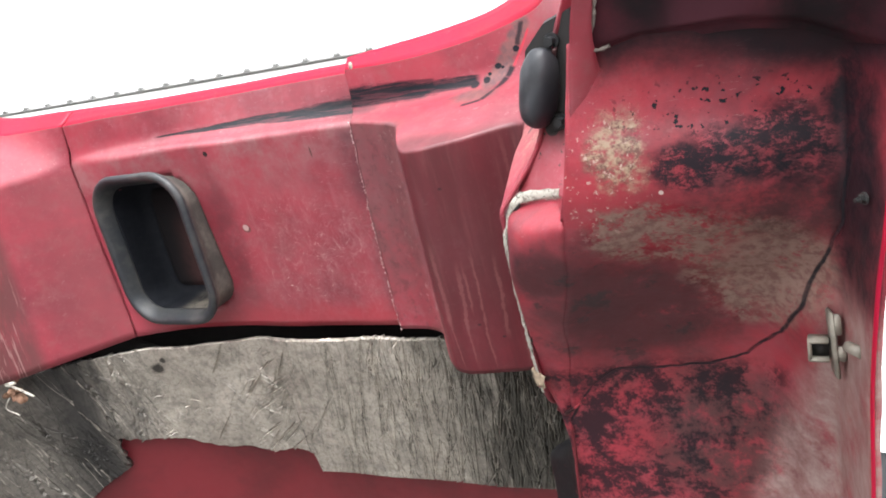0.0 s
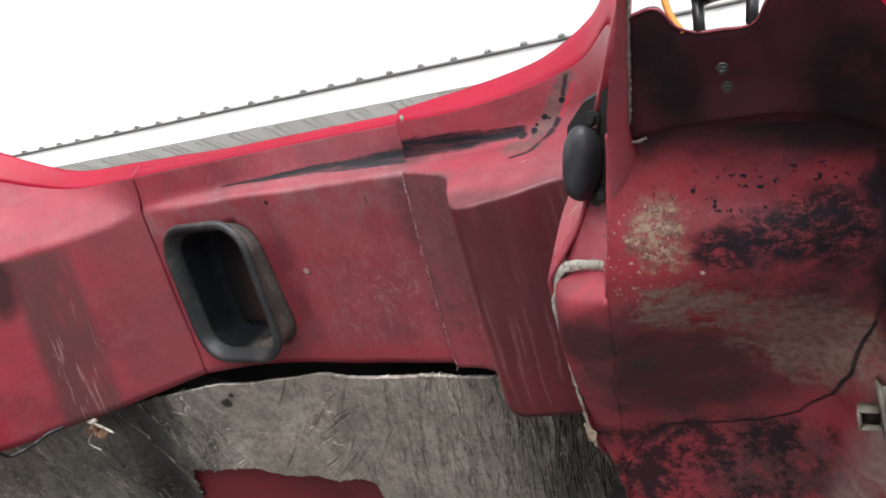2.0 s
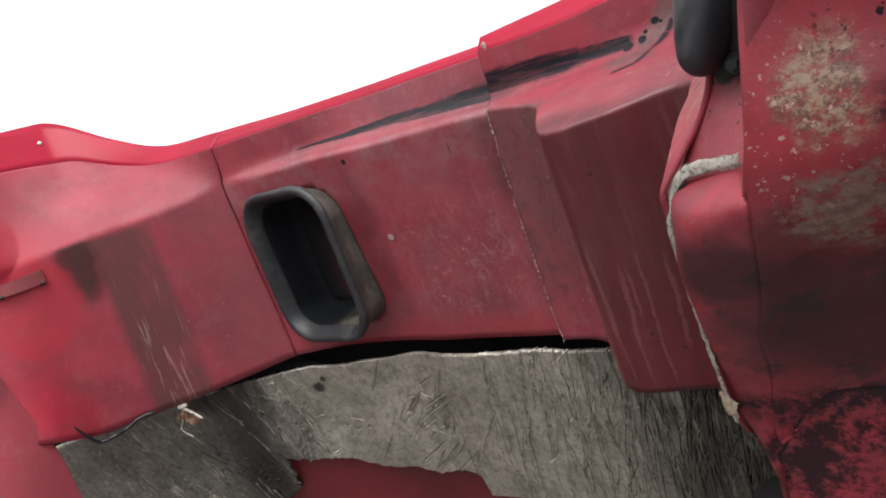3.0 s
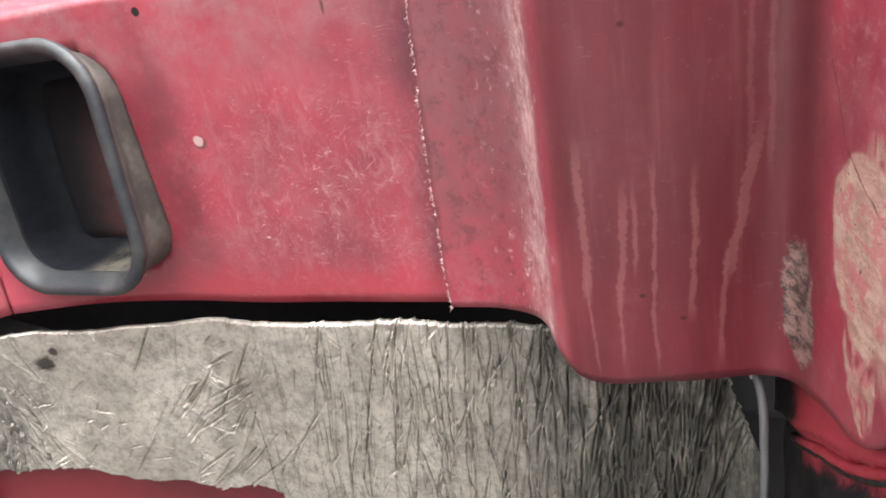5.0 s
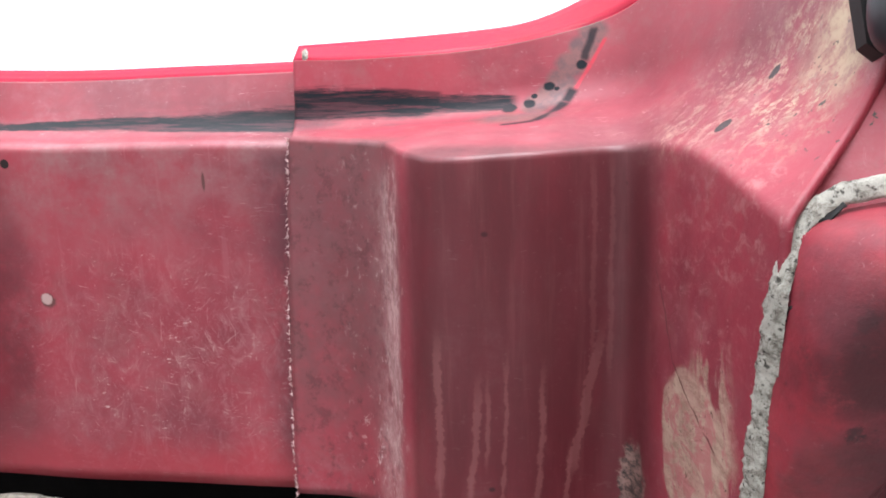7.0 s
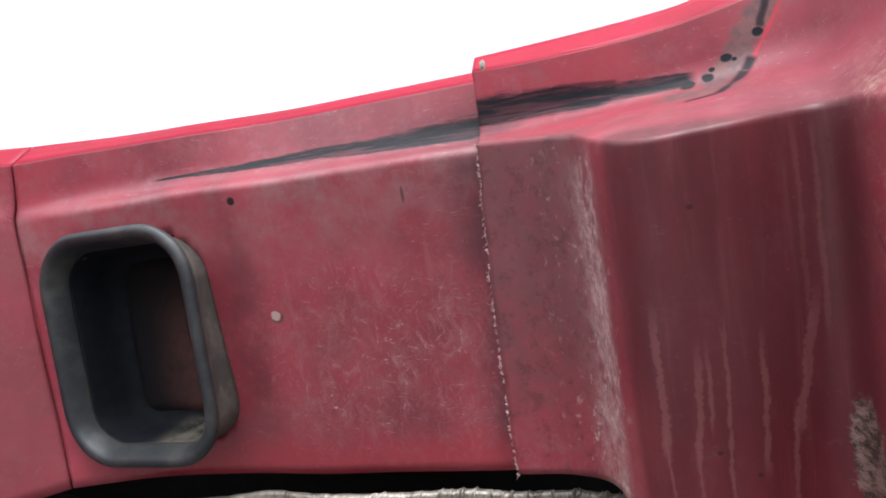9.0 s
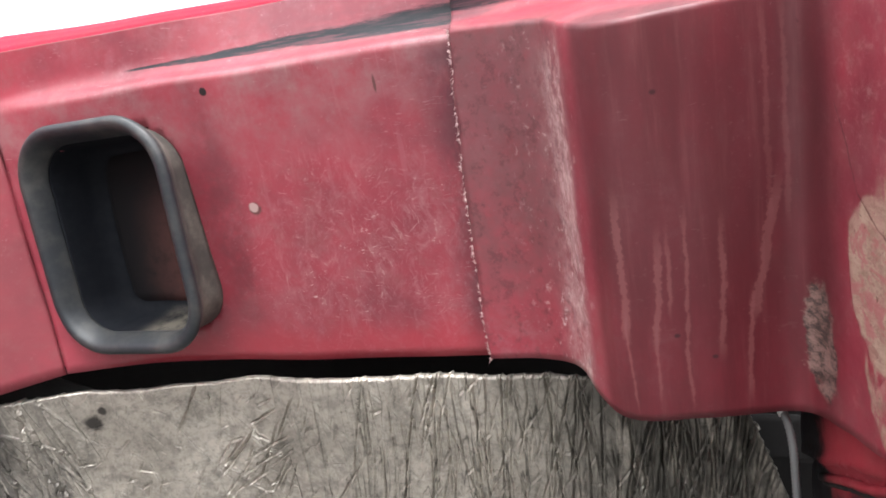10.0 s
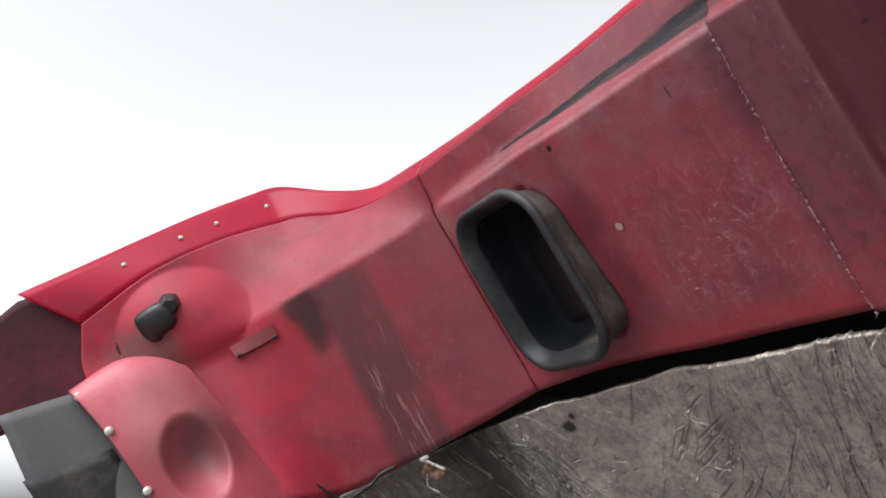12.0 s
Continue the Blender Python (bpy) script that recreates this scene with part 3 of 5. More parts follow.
def sooty_red():
    g = Graph("soot covered red")
    c, r, f = red_base(g, 0.2)
    big, mid = g.noise(8, 6, 0.7, shift=(2, 0, 5)), g.noise(36, 6, 0.75)
    c = g.mix(g.m("ADD", 0.72, g.m("MULTIPLY", g.step(big, 0.7, 0.42), 0.24)), c, (0.045, 0.0115, 0.019))
    c = g.mix(g.m("MULTIPLY", g.step(mid, 0.5, 0.75), 0.5), c, (0.01, 0.008, 0.01))
    deep = g.mul(g.m("MAXIMUM", g.blob((0.715, 0.09, 0.42), (0.035, 0.07, 0.25), 0.5, 14, 0.5), g.blob((0.592, 0.13, 0.45), (0.022, 0.05, 0.1), 0.5, 18, 0.5)), g.step(mid, 0.2, 0.55))
    c = g.mix(g.m("MULTIPLY", deep, 0.85), c, (0.006, 0.006, 0.008))
    return g.done(c, g.m("ADD", r, 0.15), bump=mid, strength=0.3, spec=0.2)


def foil_silver():
    g = Graph("silver foil")
    u, v = g.axis(0), g.axis(1)
    cloud, grain, specks = g.noise(9, 6, 0.7), g.noise(105, 6, 0.75), g.noise(230, 4, 0.7)
    c = g.mix(g.step(cloud, 0.3, 0.7), (0.54, 0.49, 0.425), (0.35, 0.315, 0.27))
    c = g.mix(g.m("MULTIPLY", g.step(g.noise(38, 6, 0.75, shift=(1, 7, 3)), 0.44, 0.66), 0.55), c, (0.15, 0.14, 0.125))
    c = g.mix(g.m("MULTIPLY", g.step(grain, 0.46, 0.66), 0.45), c, (0.11, 0.1, 0.088))
    c = g.mix(g.m("MULTIPLY", g.step(specks, 0.58, 0.72), 0.3), c, (0.6, 0.58, 0.52))
    spots = g.mul(g.step(g.noise(70, 5, 0.7, shift=(3, 3, 3)), 0.62, 0.7), g.step(g.noise(10, 4, 0.6, shift=(5, 0, 0)), 0.42, 0.6))
    c = g.mix(g.m("MULTIPLY", spots, 0.65), c, (0.06, 0.055, 0.045))
    # darker towards the corner end
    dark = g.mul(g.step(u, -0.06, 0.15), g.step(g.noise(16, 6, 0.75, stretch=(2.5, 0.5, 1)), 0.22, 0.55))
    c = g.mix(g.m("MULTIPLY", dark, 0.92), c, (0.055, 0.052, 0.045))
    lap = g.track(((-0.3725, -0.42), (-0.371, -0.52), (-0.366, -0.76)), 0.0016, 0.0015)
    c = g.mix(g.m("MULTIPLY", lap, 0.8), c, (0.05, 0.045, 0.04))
    # shade of the creases drawn as thin dark lines
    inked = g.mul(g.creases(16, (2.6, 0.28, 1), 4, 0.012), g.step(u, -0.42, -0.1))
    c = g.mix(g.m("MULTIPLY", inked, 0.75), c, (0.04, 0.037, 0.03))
    # near-black towards the far left
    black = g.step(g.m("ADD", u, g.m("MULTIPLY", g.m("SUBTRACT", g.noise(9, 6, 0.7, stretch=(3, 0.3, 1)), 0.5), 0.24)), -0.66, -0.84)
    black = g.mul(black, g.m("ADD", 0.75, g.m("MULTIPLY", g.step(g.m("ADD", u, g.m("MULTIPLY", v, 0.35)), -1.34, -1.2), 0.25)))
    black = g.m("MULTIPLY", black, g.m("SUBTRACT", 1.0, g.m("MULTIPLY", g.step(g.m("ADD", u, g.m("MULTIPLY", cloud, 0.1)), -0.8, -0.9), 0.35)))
    # glints along the creases painted as pale lines
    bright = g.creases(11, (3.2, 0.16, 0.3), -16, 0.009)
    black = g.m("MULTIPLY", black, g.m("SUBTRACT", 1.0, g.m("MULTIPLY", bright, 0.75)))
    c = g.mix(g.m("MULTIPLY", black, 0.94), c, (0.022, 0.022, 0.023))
    for at, rad in (((-0.667, -0.486, 0.0), 0.013), ((-0.648, -0.465, 0.0), 0.007)):
        c = g.mix(g.blob(at, (rad, rad, 0.2), 0.5, 60, 0.3), c, (0.05, 0.045, 0.04))
    height = g.m("ADD", grain, g.m("MULTIPLY", specks, 0.4))
    return g.done(c, g.m("ADD", 0.22, g.m("MULTIPLY", grain, 0.25)), 0.6, bump=height, strength=0.35, depth=0.003)


def paste_grey():
    g = Graph("bonding paste")
    a, b = g.noise(90, 8, 0.85), g.noise(220, 4, 0.7)
    c = g.mix(g.step(a, 0.46, 0.62), (0.5, 0.48, 0.42), (0.2, 0.18, 0.15))
    c = g.mix(g.m("MULTIPLY", g.step(b, 0.56, 0.64), 0.85), c, (0.04, 0.035, 0.03))
    return g.done(c, 0.85, bump=a, strength=0.9, depth=0.004, spec=0.2)


def edge_red():
    """Thin raw fibreglass: some of the sky's light comes through it."""
    g = Graph("red thin flange")
    f = g.noise(55, 6, 0.7)
    c = g.mix(g.step(g.noise(8, 5), 0.35, 0.75), (0.5, 0.008, 0.055), (0.36, 0.008, 0.04))
    c = g.mix(g.m("MULTIPLY", g.step(g.noise(70, 5, 0.7), 0.62, 0.72), 0.35), c, (0.6, 0.3, 0.32))
    g.done(c, g.m("ADD", 0.3, g.m("MULTIPLY", f, 0.2)), bump=f, strength=0.1)
    thin = g.node("ShaderNodeBsdfTranslucent", (0.78, 0.012, 0.09, 1))
    both = g.node("ShaderNodeMixShader", 0.5)
    g.nt.links.new(g.bsdf.outputs[0], both.inputs[1])
    g.nt.links.new(thin.outputs[0], both.inputs[2])
    g.nt.links.new(both.outputs[0], g.nt.nodes["Material Output"].inputs["Surface"])
    return g.mat


def side_red():
    g = Graph("red side panel")
    c, r, f = red_base(g, 0.25)
    v, w = g.axis(1), g.axis(2)
    # brown run of dirt with pale scratches, and a cleaner red field beside it
    band = g.m("ADD", g.m("SUBTRACT", w, 0.2), g.m("MULTIPLY", v, -0.02))
    run = g.mul(g.step(g.m("ABSOLUTE", band), 0.06, 0.035), g.step(v, -0.01, -0.03), g.step(g.noise(20, 6, 0.7, stretch=(1, 0.25, 1)), 0.12, 0.5))
    c = g.mix(g.m("MULTIPLY", run, 0.92), c, (0.105, 0.036, 0.037))
    hair = g.mul(g.step(g.m("ABSOLUTE", band), 0.05, 0.03), g.step(v, -0.08, -0.2), g.step(g.noise(120, 4, 0.6, stretch=(1, 0.05, 1)), 0.58, 0.64))
    c = g.mix(g.m("MULTIPLY", hair, 0.4), c, (0.42, 0.27, 0.25))
    # shade of a recess painted as a dark patch
    recess_shade = g.mul(g.blob((-0.87, -0.06, 0.275), (0.08, 0.09, 0.034), 0.35, 16, 0.35), g.step(v, -0.012, -0.022))
    c = g.mix(g.m("MULTIPLY", recess_shade, 0.92), c, (0.035, 0.014, 0.014))
    field = g.mul(g.blob((-0.93, -0.11, 0.37), (0.15, 0.11, 0.085), 0.2, 12, 0.12), g.step(v, -0.012, -0.022))
    c = g.mix(g.m("MULTIPLY", field, 0.6), c, (0.33, 0.018, 0.03))
    # shading towards the seam put into the colour
    worn = g.mul(g.step(w, 0.2, 0.04), g.step(v, 0.0, -0.03), g.step(g.noise(10, 6, 0.7, shift=(3, 3, 0)), 0.15, 0.6))
    c = g.mix(g.m("MULTIPLY", worn, 0.55), c, (0.17, 0.045, 0.05))
    # far end painted brighter and redder, as if better lit
    far_lift = g.mul(g.step(w, 0.26, 0.4), g.step(g.noise(9, 5, 0.6, shift=(1, 8, 0)), 0.25, 0.6))
    c = g.mix(g.m("MULTIPLY", far_lift, 0.6), c, (0.45, 0.022, 0.045))
    boss = g.blob((-0.985, 0.0, 0.56), (0.08, 0.07, 0.07), 0.6, 20, 0.4)
    c = g.mix(g.m("MULTIPLY", boss, 0.7), c, (0.12, 0.09, 0.085))
    return g.done(c, g.m("ADD", r, 0.12), bump=f, strength=0.12, spec=0.35)


def dome_red():
    g = Graph("red wheel dome")
    c, r, f = red_base(g, 0.75)
    c = g.mix(0.45, c, (0.55, 0.1, 0.13))
    # paler top: dust together with a painted highlight
    dusty = g.mul(g.blob((-0.87, -0.02, 0.6), (0.2, 0.13, 0.13), 0.3, 10, 0.5), g.step(g.noise(20, 6, 0.7), 0.2, 0.7))
    c = g.mix(g.m("MULTIPLY", dusty, 0.75), c, (0.55, 0.13, 0.16))
    stain = g.blob((-0.85, -0.12, 0.58), (0.2, 0.1, 0.07), 0.6, 12, 0.5)
    c = g.mix(g.m("MULTIPLY", stain, 0.35), c, (0.2, 0.12, 0.11))
    # dark spot painted as the shade in the dome's hollow
    stain = g.blob((-0.86, -0.19, 0.53), (0.2, 0.055, 0.05), 0.5, 14, 0.5)
    c = g.mix(g.m("MULTIPLY", stain, 0.5), c, (0.06, 0.03, 0.03))
    return g.done(c, r, bump=f, strength=0.12)


RED_PLAIN = red_plain()
RED_EDGE = edge_red()
RED_SIDE = side_red()
RED_DOME = dome_red()
RED_PANEL = duct_panel_red()
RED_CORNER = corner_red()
RED_LINER = liner_red()
RED_FLANGE = flange_red()
RED_DARK = sooty_red()
RED_SKIN = red_simple("red inner skin", (0.15, 0.012, 0.018))
RUBBER = rubber("black rubber", (0.016, 0.017, 0.018), 0.28)
FOIL = foil_silver()
STEEL = plain("dirty zinc steel", (0.33, 0.3, 0.25), 0.6, 0.2, 60.0, 0.7)
RIVET = plain("bare rivet", (0.6, 0.58, 0.54), 0.45, 0.3)
PASTE = paste_grey()
GREASE_GAP_BLACK = plain("oily black, also for dark gaps", (0.01, 0.009, 0.009), 0.65)
BLACK = plain("black plastic", (0.015, 0.016, 0.018), 0.4)
WHITE = plain("white sheet metal", (0.8, 0.8, 0.78), 0.45, 0.0, 3.0, 0.1)

# ---- helpers for shapes; hood coordinates: u across, v up along the panel, w out of it ----
HOOD = Matrix(((0.8941, -0.1833, -0.4087, -0.153), (-0.4463, -0.4412, -0.7785, 1.261), (-0.0377, 0.8785, -0.4763, 2.039), (0, 0, 0, 1)))
hood = new("truck_hood")
hood.matrix_world = HOOD
tagged(hood, "weathered red fibreglass truck hood, tipped open, seen from inside", "truck hood")


def part(name, bm, material, parent, label="", smooth=True, thick=0.0):
    me = bpy.data.meshes.new(name)
    bm.to_mesh(me)
    bm.free()
    me.materials.append(material)
    if smooth:
        for p in me.polygons:
            p.use_smooth = True
    ob = new(name, me)
    if parent:
        ob.parent = parent
    if thick:
        mod = ob.modifiers.new("thickness", "SOLIDIFY")
        mod.thickness, mod.offset = thick, -1
    if label:
        tagged(ob, label)
    return ob


def spline(knots, points, at):
    """Smooth curve through points at the knots, sampled at the given places."""
    k, p = np.asarray(knots, float), np.asarray(points, float)
    d = np.empty_like(p)
    s = np.diff(p, axis=0) / np.diff(k)[:, None]
    d[0], d[-1] = s[0], s[-1]
    h = np.diff(k)[:, None]
    d[1:-1] = (s[:-1] * h[1:] + s[1:] * h[:-1]) / (h[1:] + h[:-1])
    i = np.clip(np.searchsorted(k, at, "right") - 1, 0, len(k) - 2)
    h = (k[i + 1] - k[i])[:, None]
    t = ((np.asarray(at) - k[i]) / h[:, 0])[:, None]
    a, b, c, e = 2 * t**3 - 3 * t**2 + 1, t**3 - 2 * t**2 + t, -2 * t**3 + 3 * t**2, t**3 - t**2
    return a * p[i] + b * h * d[i] + c * p[i + 1] + e * h * d[i + 1]


def chord(points):
    return np.r_[0, np.cumsum(np.linalg.norm(np.diff(np.asarray(points, float), axis=0), axis=1))]


def curve(points, n):
    k = chord(points)
    return spline(k, points, np.linspace(0, k[-1], n))


def sheet(grid, keep=None, wobble=0.0, size=0.15):
    """A mesh from a rectangular array of places."""
    bm = bmesh.new()
    rows, cols = grid.shape[:2]
    vs = []
    for r in range(rows):
        line = []
        for c in range(cols):
            p = Vector(grid[r, c])
            if wobble:
                p += Vector(noise.noise_vector(p / size)) * wobble
            line.append(bm.verts.new(p))
        vs.append(line)
    for r in range(rows - 1):
        for c in range(cols - 1):
            quad = (vs[r][c], vs[r][c + 1], vs[r + 1][c + 1], vs[r + 1][c])
            if keep is None or keep(sum((v.co for v in quad), Vector()) / 4):
                bm.faces.new(quad)
    loose = [v for v in bm.verts if not v.link_faces]
    bmesh.ops.delete(bm, geom=loose, context="VERTS")
    return bm


def quads(grid):
    """A large rectangular mesh, made at once."""
    rows, cols = grid.shape[:2]
    i = np.arange(rows * cols).reshape(rows, cols)
    faces = np.stack([i[:-1, :-1], i[:-1, 1:], i[1:, 1:], i[1:, :-1]], -1).reshape(-1, 4)
    me = bpy.data.meshes.new("tmp")
    me.from_pydata(grid.reshape(-1, 3).tolist(), [], faces.tolist())
    bm = bmesh.new()
    bm.from_mesh(me)
    bpy.data.meshes.remove(me)
    return bm


def sweep(rails, radii, n, flats=6, rounds=4, knots=None):
    """Rows of places across rails of equal length: flat between the rails, rounded on them by the radii."""
    k = chord(np.mean(np.asarray(rails, float), axis=0)) if knots is None else np.asarray(knots, float)
    at = np.linspace(k[0], k[-1], n)
    lines = [spline(k, r, at) for r in rails]
    rows = []
    prev = lines[0]
    for i in range(1, len(lines)):
        a, b = lines[i - 1], lines[i]
        end, bend = b, []
        if i < len(lines) - 1:
            c = lines[i + 1]
            la, lc = np.linalg.norm(a - b, axis=1, keepdims=True), np.linalg.norm(c - b, axis=1, keepdims=True)
            ra, rc = np.minimum(radii[i], 0.45 * la), np.minimum(radii[i], 0.45 * lc)
            e0, e1 = b + (a - b) / la * ra, b + (c - b) / lc * rc
            end = e0
            bend = [(1 - t) ** 2 * e0 + 2 * t * (1 - t) * b + t * t * e1 for t in np.linspace(0, 1, rounds + 2)[1:]]
        rows += [prev + (end - prev) * t for t in np.linspace(0, 1, flats + 1)[(1 if rows else 0):]]
        rows += bend
        prev = rows[-1]
    return np.array(rows)


def tube(path, radius, sides=8, closed=False):
    """A round rod along a path; radius may vary along it."""
    bm = bmesh.new()
    p = [Vector(q) for q in path]
    n = len(p)
    rr = radius if hasattr(radius, "__len__") else [radius] * n
    up = Vector((0.3, 0.2, 1)).normalized()
    rings = []
    for i in range(n):
        t = (p[min(i + 1, n - 1)] - p[max(i - 1, 0)]).normalized()
        a = t.cross(up).normalized()
        b = a.cross(t).normalized()
        rings.append([bm.verts.new(p[i] + (a * math.cos(x) + b * math.sin(x)) * rr[i]) for x in (2 * math.pi * j / sides for j in range(sides))])
    for i in range(n - 1):
        for j in range(sides):
            bm.faces.new((rings[i][j], rings[i][(j + 1) % sides], rings[i + 1][(j + 1) % sides], rings[i + 1][j]))
    bm.faces.new(rings[0][::-1])
    bm.faces.new(rings[-1])
    return bm


def box(centre, size, turn=None, bevel=0.0):
    bm = bmesh.new()
    bmesh.ops.create_cube(bm, size=1)
    bmesh.ops.scale(bm, vec=size, verts=bm.verts)
    if bevel:
        bmesh.ops.bevel(bm, geom=bm.edges[:], offset=bevel, segments=2, affect="EDGES")
    if turn is not None:
        bmesh.ops.transform(bm, matrix=turn, verts=bm.verts)
    bmesh.ops.translate(bm, vec=centre, verts=bm.verts)
    return bm


def along(rows, u):
    return np.interp(u, [r[0] for r in rows], [r[1] for r in rows])


# ---- duct panel ----
DUCT_C, DUCT_HALF, DUCT_R = (-0.532, -0.199), (0.132, 0.166), 0.08


def rounded(half, r, n):
    """Points round a rounded rectangle, with outward directions."""
    out = []
    cx, cy = half[0] - r, half[1] - r
    for q, (sx, sy) in enumerate(((1, 1), (-1, 1), (-1, -1), (1, -1))):
        for i in range(n):
            a = math.pi / 2 * (q + i / (n - 1))
            out.append((sx * cx + r * math.cos(a), sy * cy + r * math.sin(a), math.cos(a), math.sin(a)))
    return out


def in_duct(p):
    x, y = abs(p.x - DUCT_C[0]), abs(p.y - DUCT_C[1])
    hx, hy, r = DUCT_HALF[0] - 0.022, DUCT_HALF[1] - 0.022, 0.058
    if x < hx - r or y < hy - r:
        return x < hx and y < hy
    return math.hypot(x - hx + r, y - hy + r) < r


panel_rails = (
    ((-0.681, -0.399, 0.0), (-0.58, -0.401, -0.05), (-0.45, -0.405, -0.082), (-0.3, -0.407, -0.092), (-0.15, -0.404, -0.094), (0.03, -0.4, -0.096)),
    ((-0.717, 0.0, 0.0), (-0.6, 0.001, -0.007), (-0.45, 0.003, -0.015), (-0.3, 0.002, -0.024), (-0.15, 0.001, -0.031), (0.03, 0.0, -0.038)),
    ((-0.715, 0.02, -0.006), (-0.6, 0.02, -0.025), (-0.45, 0.018, -0.04), (-0.3, 0.017, -0.055), (-0.15, 0.016, -0.062), (0.03, 0.016, -0.068)),
    ((-0.709, 0.08, -0.002), (-0.6, 0.081, -0.022), (-0.45, 0.081, -0.042), (-0.3, 0.082, -0.07), (-0.15, 0.082, -0.075), (0.03, 0.083, -0.075)),
    ((-0.707, 0.108, -0.04), (-0.6, 0.104, -0.06), (-0.45, 0.1, -0.07), (-0.3, 0.099, -0.095), (-0.15, 0.099, -0.1), (0.03, 0.099, -0.1)),
)
PANEL_K = chord(np.mean(np.asarray(panel_rails[:4]), axis=0))
part("rim_flange", sheet(sweep(panel_rails[3:], (0, 0), 150, flats=3, knots=PANEL_K), None, 0.0015), RED_EDGE, hood, thick=0.004)
part("duct_panel", sheet(sweep(panel_rails[:4], (0, 0.009, 0.02, 0), 150, flats=26, rounds=5), lambda p: not in_duct(p), 0.0015), RED_PANEL, hood, thick=0.006)

seam = np.array([[(p[0] + a, p[1] + 0.0, p[2] - 0.012 - 0.3 * max(0.0, a)) for a in np.linspace(-0.022, 0.02, 4)] for p in curve(((-0.683, -0.39, 0.0), (-0.718, -0.01, -0.002), (-0.716, 0.02, -0.01), (-0.71, 0.08, -0.006), (-0.708, 0.104, -0.04)), 60)])
part("seam_backing", sheet(seam), RED_PLAIN, hood, thick=0.004)

# ---- side panel beyond the seam ----
side_rails = (
    ((-0.88, -0.3, 0.58), (-0.87, -0.36, 0.45), (-0.93, -0.41, 0.34), (-0.905, -0.417, 0.265), (-0.9, -0.418, 0.25), (-0.885, -0.418, 0.225), (-0.83, -0.415, 0.17), (-0.76, -0.408, 0.08), (-0.6838, -0.4, 0.0)),
    ((-0.995, -0.02, 0.66), (-0.985, -0.03, 0.47), (-0.94, -0.022, 0.35), (-0.883, -0.015, 0.265), (-0.872, -0.014, 0.25), (-0.855, -0.013, 0.225), (-0.8, -0.011, 0.16), (-0.752, -0.006, 0.08), (-0.7205, 0.0, -0.001)),
    ((-1.01, 0.04, 0.665), (-1.0, 0.03, 0.46), (-0.97, 0.03, 0.34), (-0.91, 0.03, 0.245), (-0.9, 0.03, 0.23), (-0.88, 0.03, 0.205), (-0.83, 0.028, 0.14), (-0.775, 0.024, 0.06), (-0.7185, 0.02, -0.006)),
    ((-1.0, 0.118, 0.63), (-0.99, 0.158, 0.46), (-1.005, 0.165, 0.32), (-1.027, 0.157, 0.2), (-1.03, 0.155, 0.18), (-1.02, 0.15, 0.15), (-0.95, 0.11, 0.085), (-0.84, 0.085, 0.05), (-0.7125, 0.08, -0.002)),
)
side_flange = (
    side_rails[3],
    ((-1.0, 0.215, 0.7), (-1.03, 0.23, 0.52), (-1.06, 0.245, 0.34), (-1.097, 0.252, 0.17), (-1.1, 0.2525, 0.15), (-1.085, 0.244, 0.125), (-0.98, 0.17, 0.06), (-0.87, 0.12, 0.01), (-0.7105, 0.108, -0.04)),
)
SIDE_K = chord(np.mean(np.asarray(side_rails), axis=0))
part("side_flange", sheet(sweep(side_flange, (0, 0), 110, flats=6, knots=SIDE_K), None, 0.002), RED_EDGE, hood, thick=0.004)
side_shape = sweep(side_rails, (0, 0.01, 0.03, 0), 150, flats=22, rounds=5)
for p in side_shape.reshape(-1, 3):
    d = math.hypot((p[1] - 0.045) / 0.1, (p[2] - 0.46) / 0.13)
    p[0] += 0.05 * max(0.0, 1 - d * d) ** 1.1
part("side_panel", sheet(side_shape, None, 0.002), RED_SIDE, hood, thick=0.006)
flange_grid = sweep(side_flange, (0, 0), 110, flats=6, knots=SIDE_K)
for want in (0.1785, 0.3, 0.385, 0.51):
    q = int(np.argmin(np.abs(flange_grid[3, :, 2] - want)))
    n = np.cross(flange_grid[3, q + 1] - flange_grid[3, q], flange_grid[4, q] - flange_grid[3, q])
    rv = bmesh.new()
    bmesh.ops.create_uvsphere(rv, u_segments=10, v_segments=6, radius=0.0052)
    bmesh.ops.translate(rv, vec=flange_grid[3, q] + 0.002 * n / np.linalg.norm(n), verts=rv.verts)
    part("rivet", rv, RIVET, hood)
far = np.array([[(-1.0 - 0.06 * a, -0.05 + 0.07 * a + b * (0.05 - 0.07 * a + along(((0.56, 0.14), (0.62, 0.19), (0.7, 0.208), (0.76, 0.19), (0.95, 0.14)), 0.56 + 0.39 * a)), 0.56 + 0.39 * a) for a in np.linspace(1, 0, 20)] for b in np.linspace(0, 1, 16)])
# the sooty dark red also holds this inner wall's shade
part("far_wheel_wall", sheet(far, None, 0.003), RED_DARK, hood, thick=0.006)

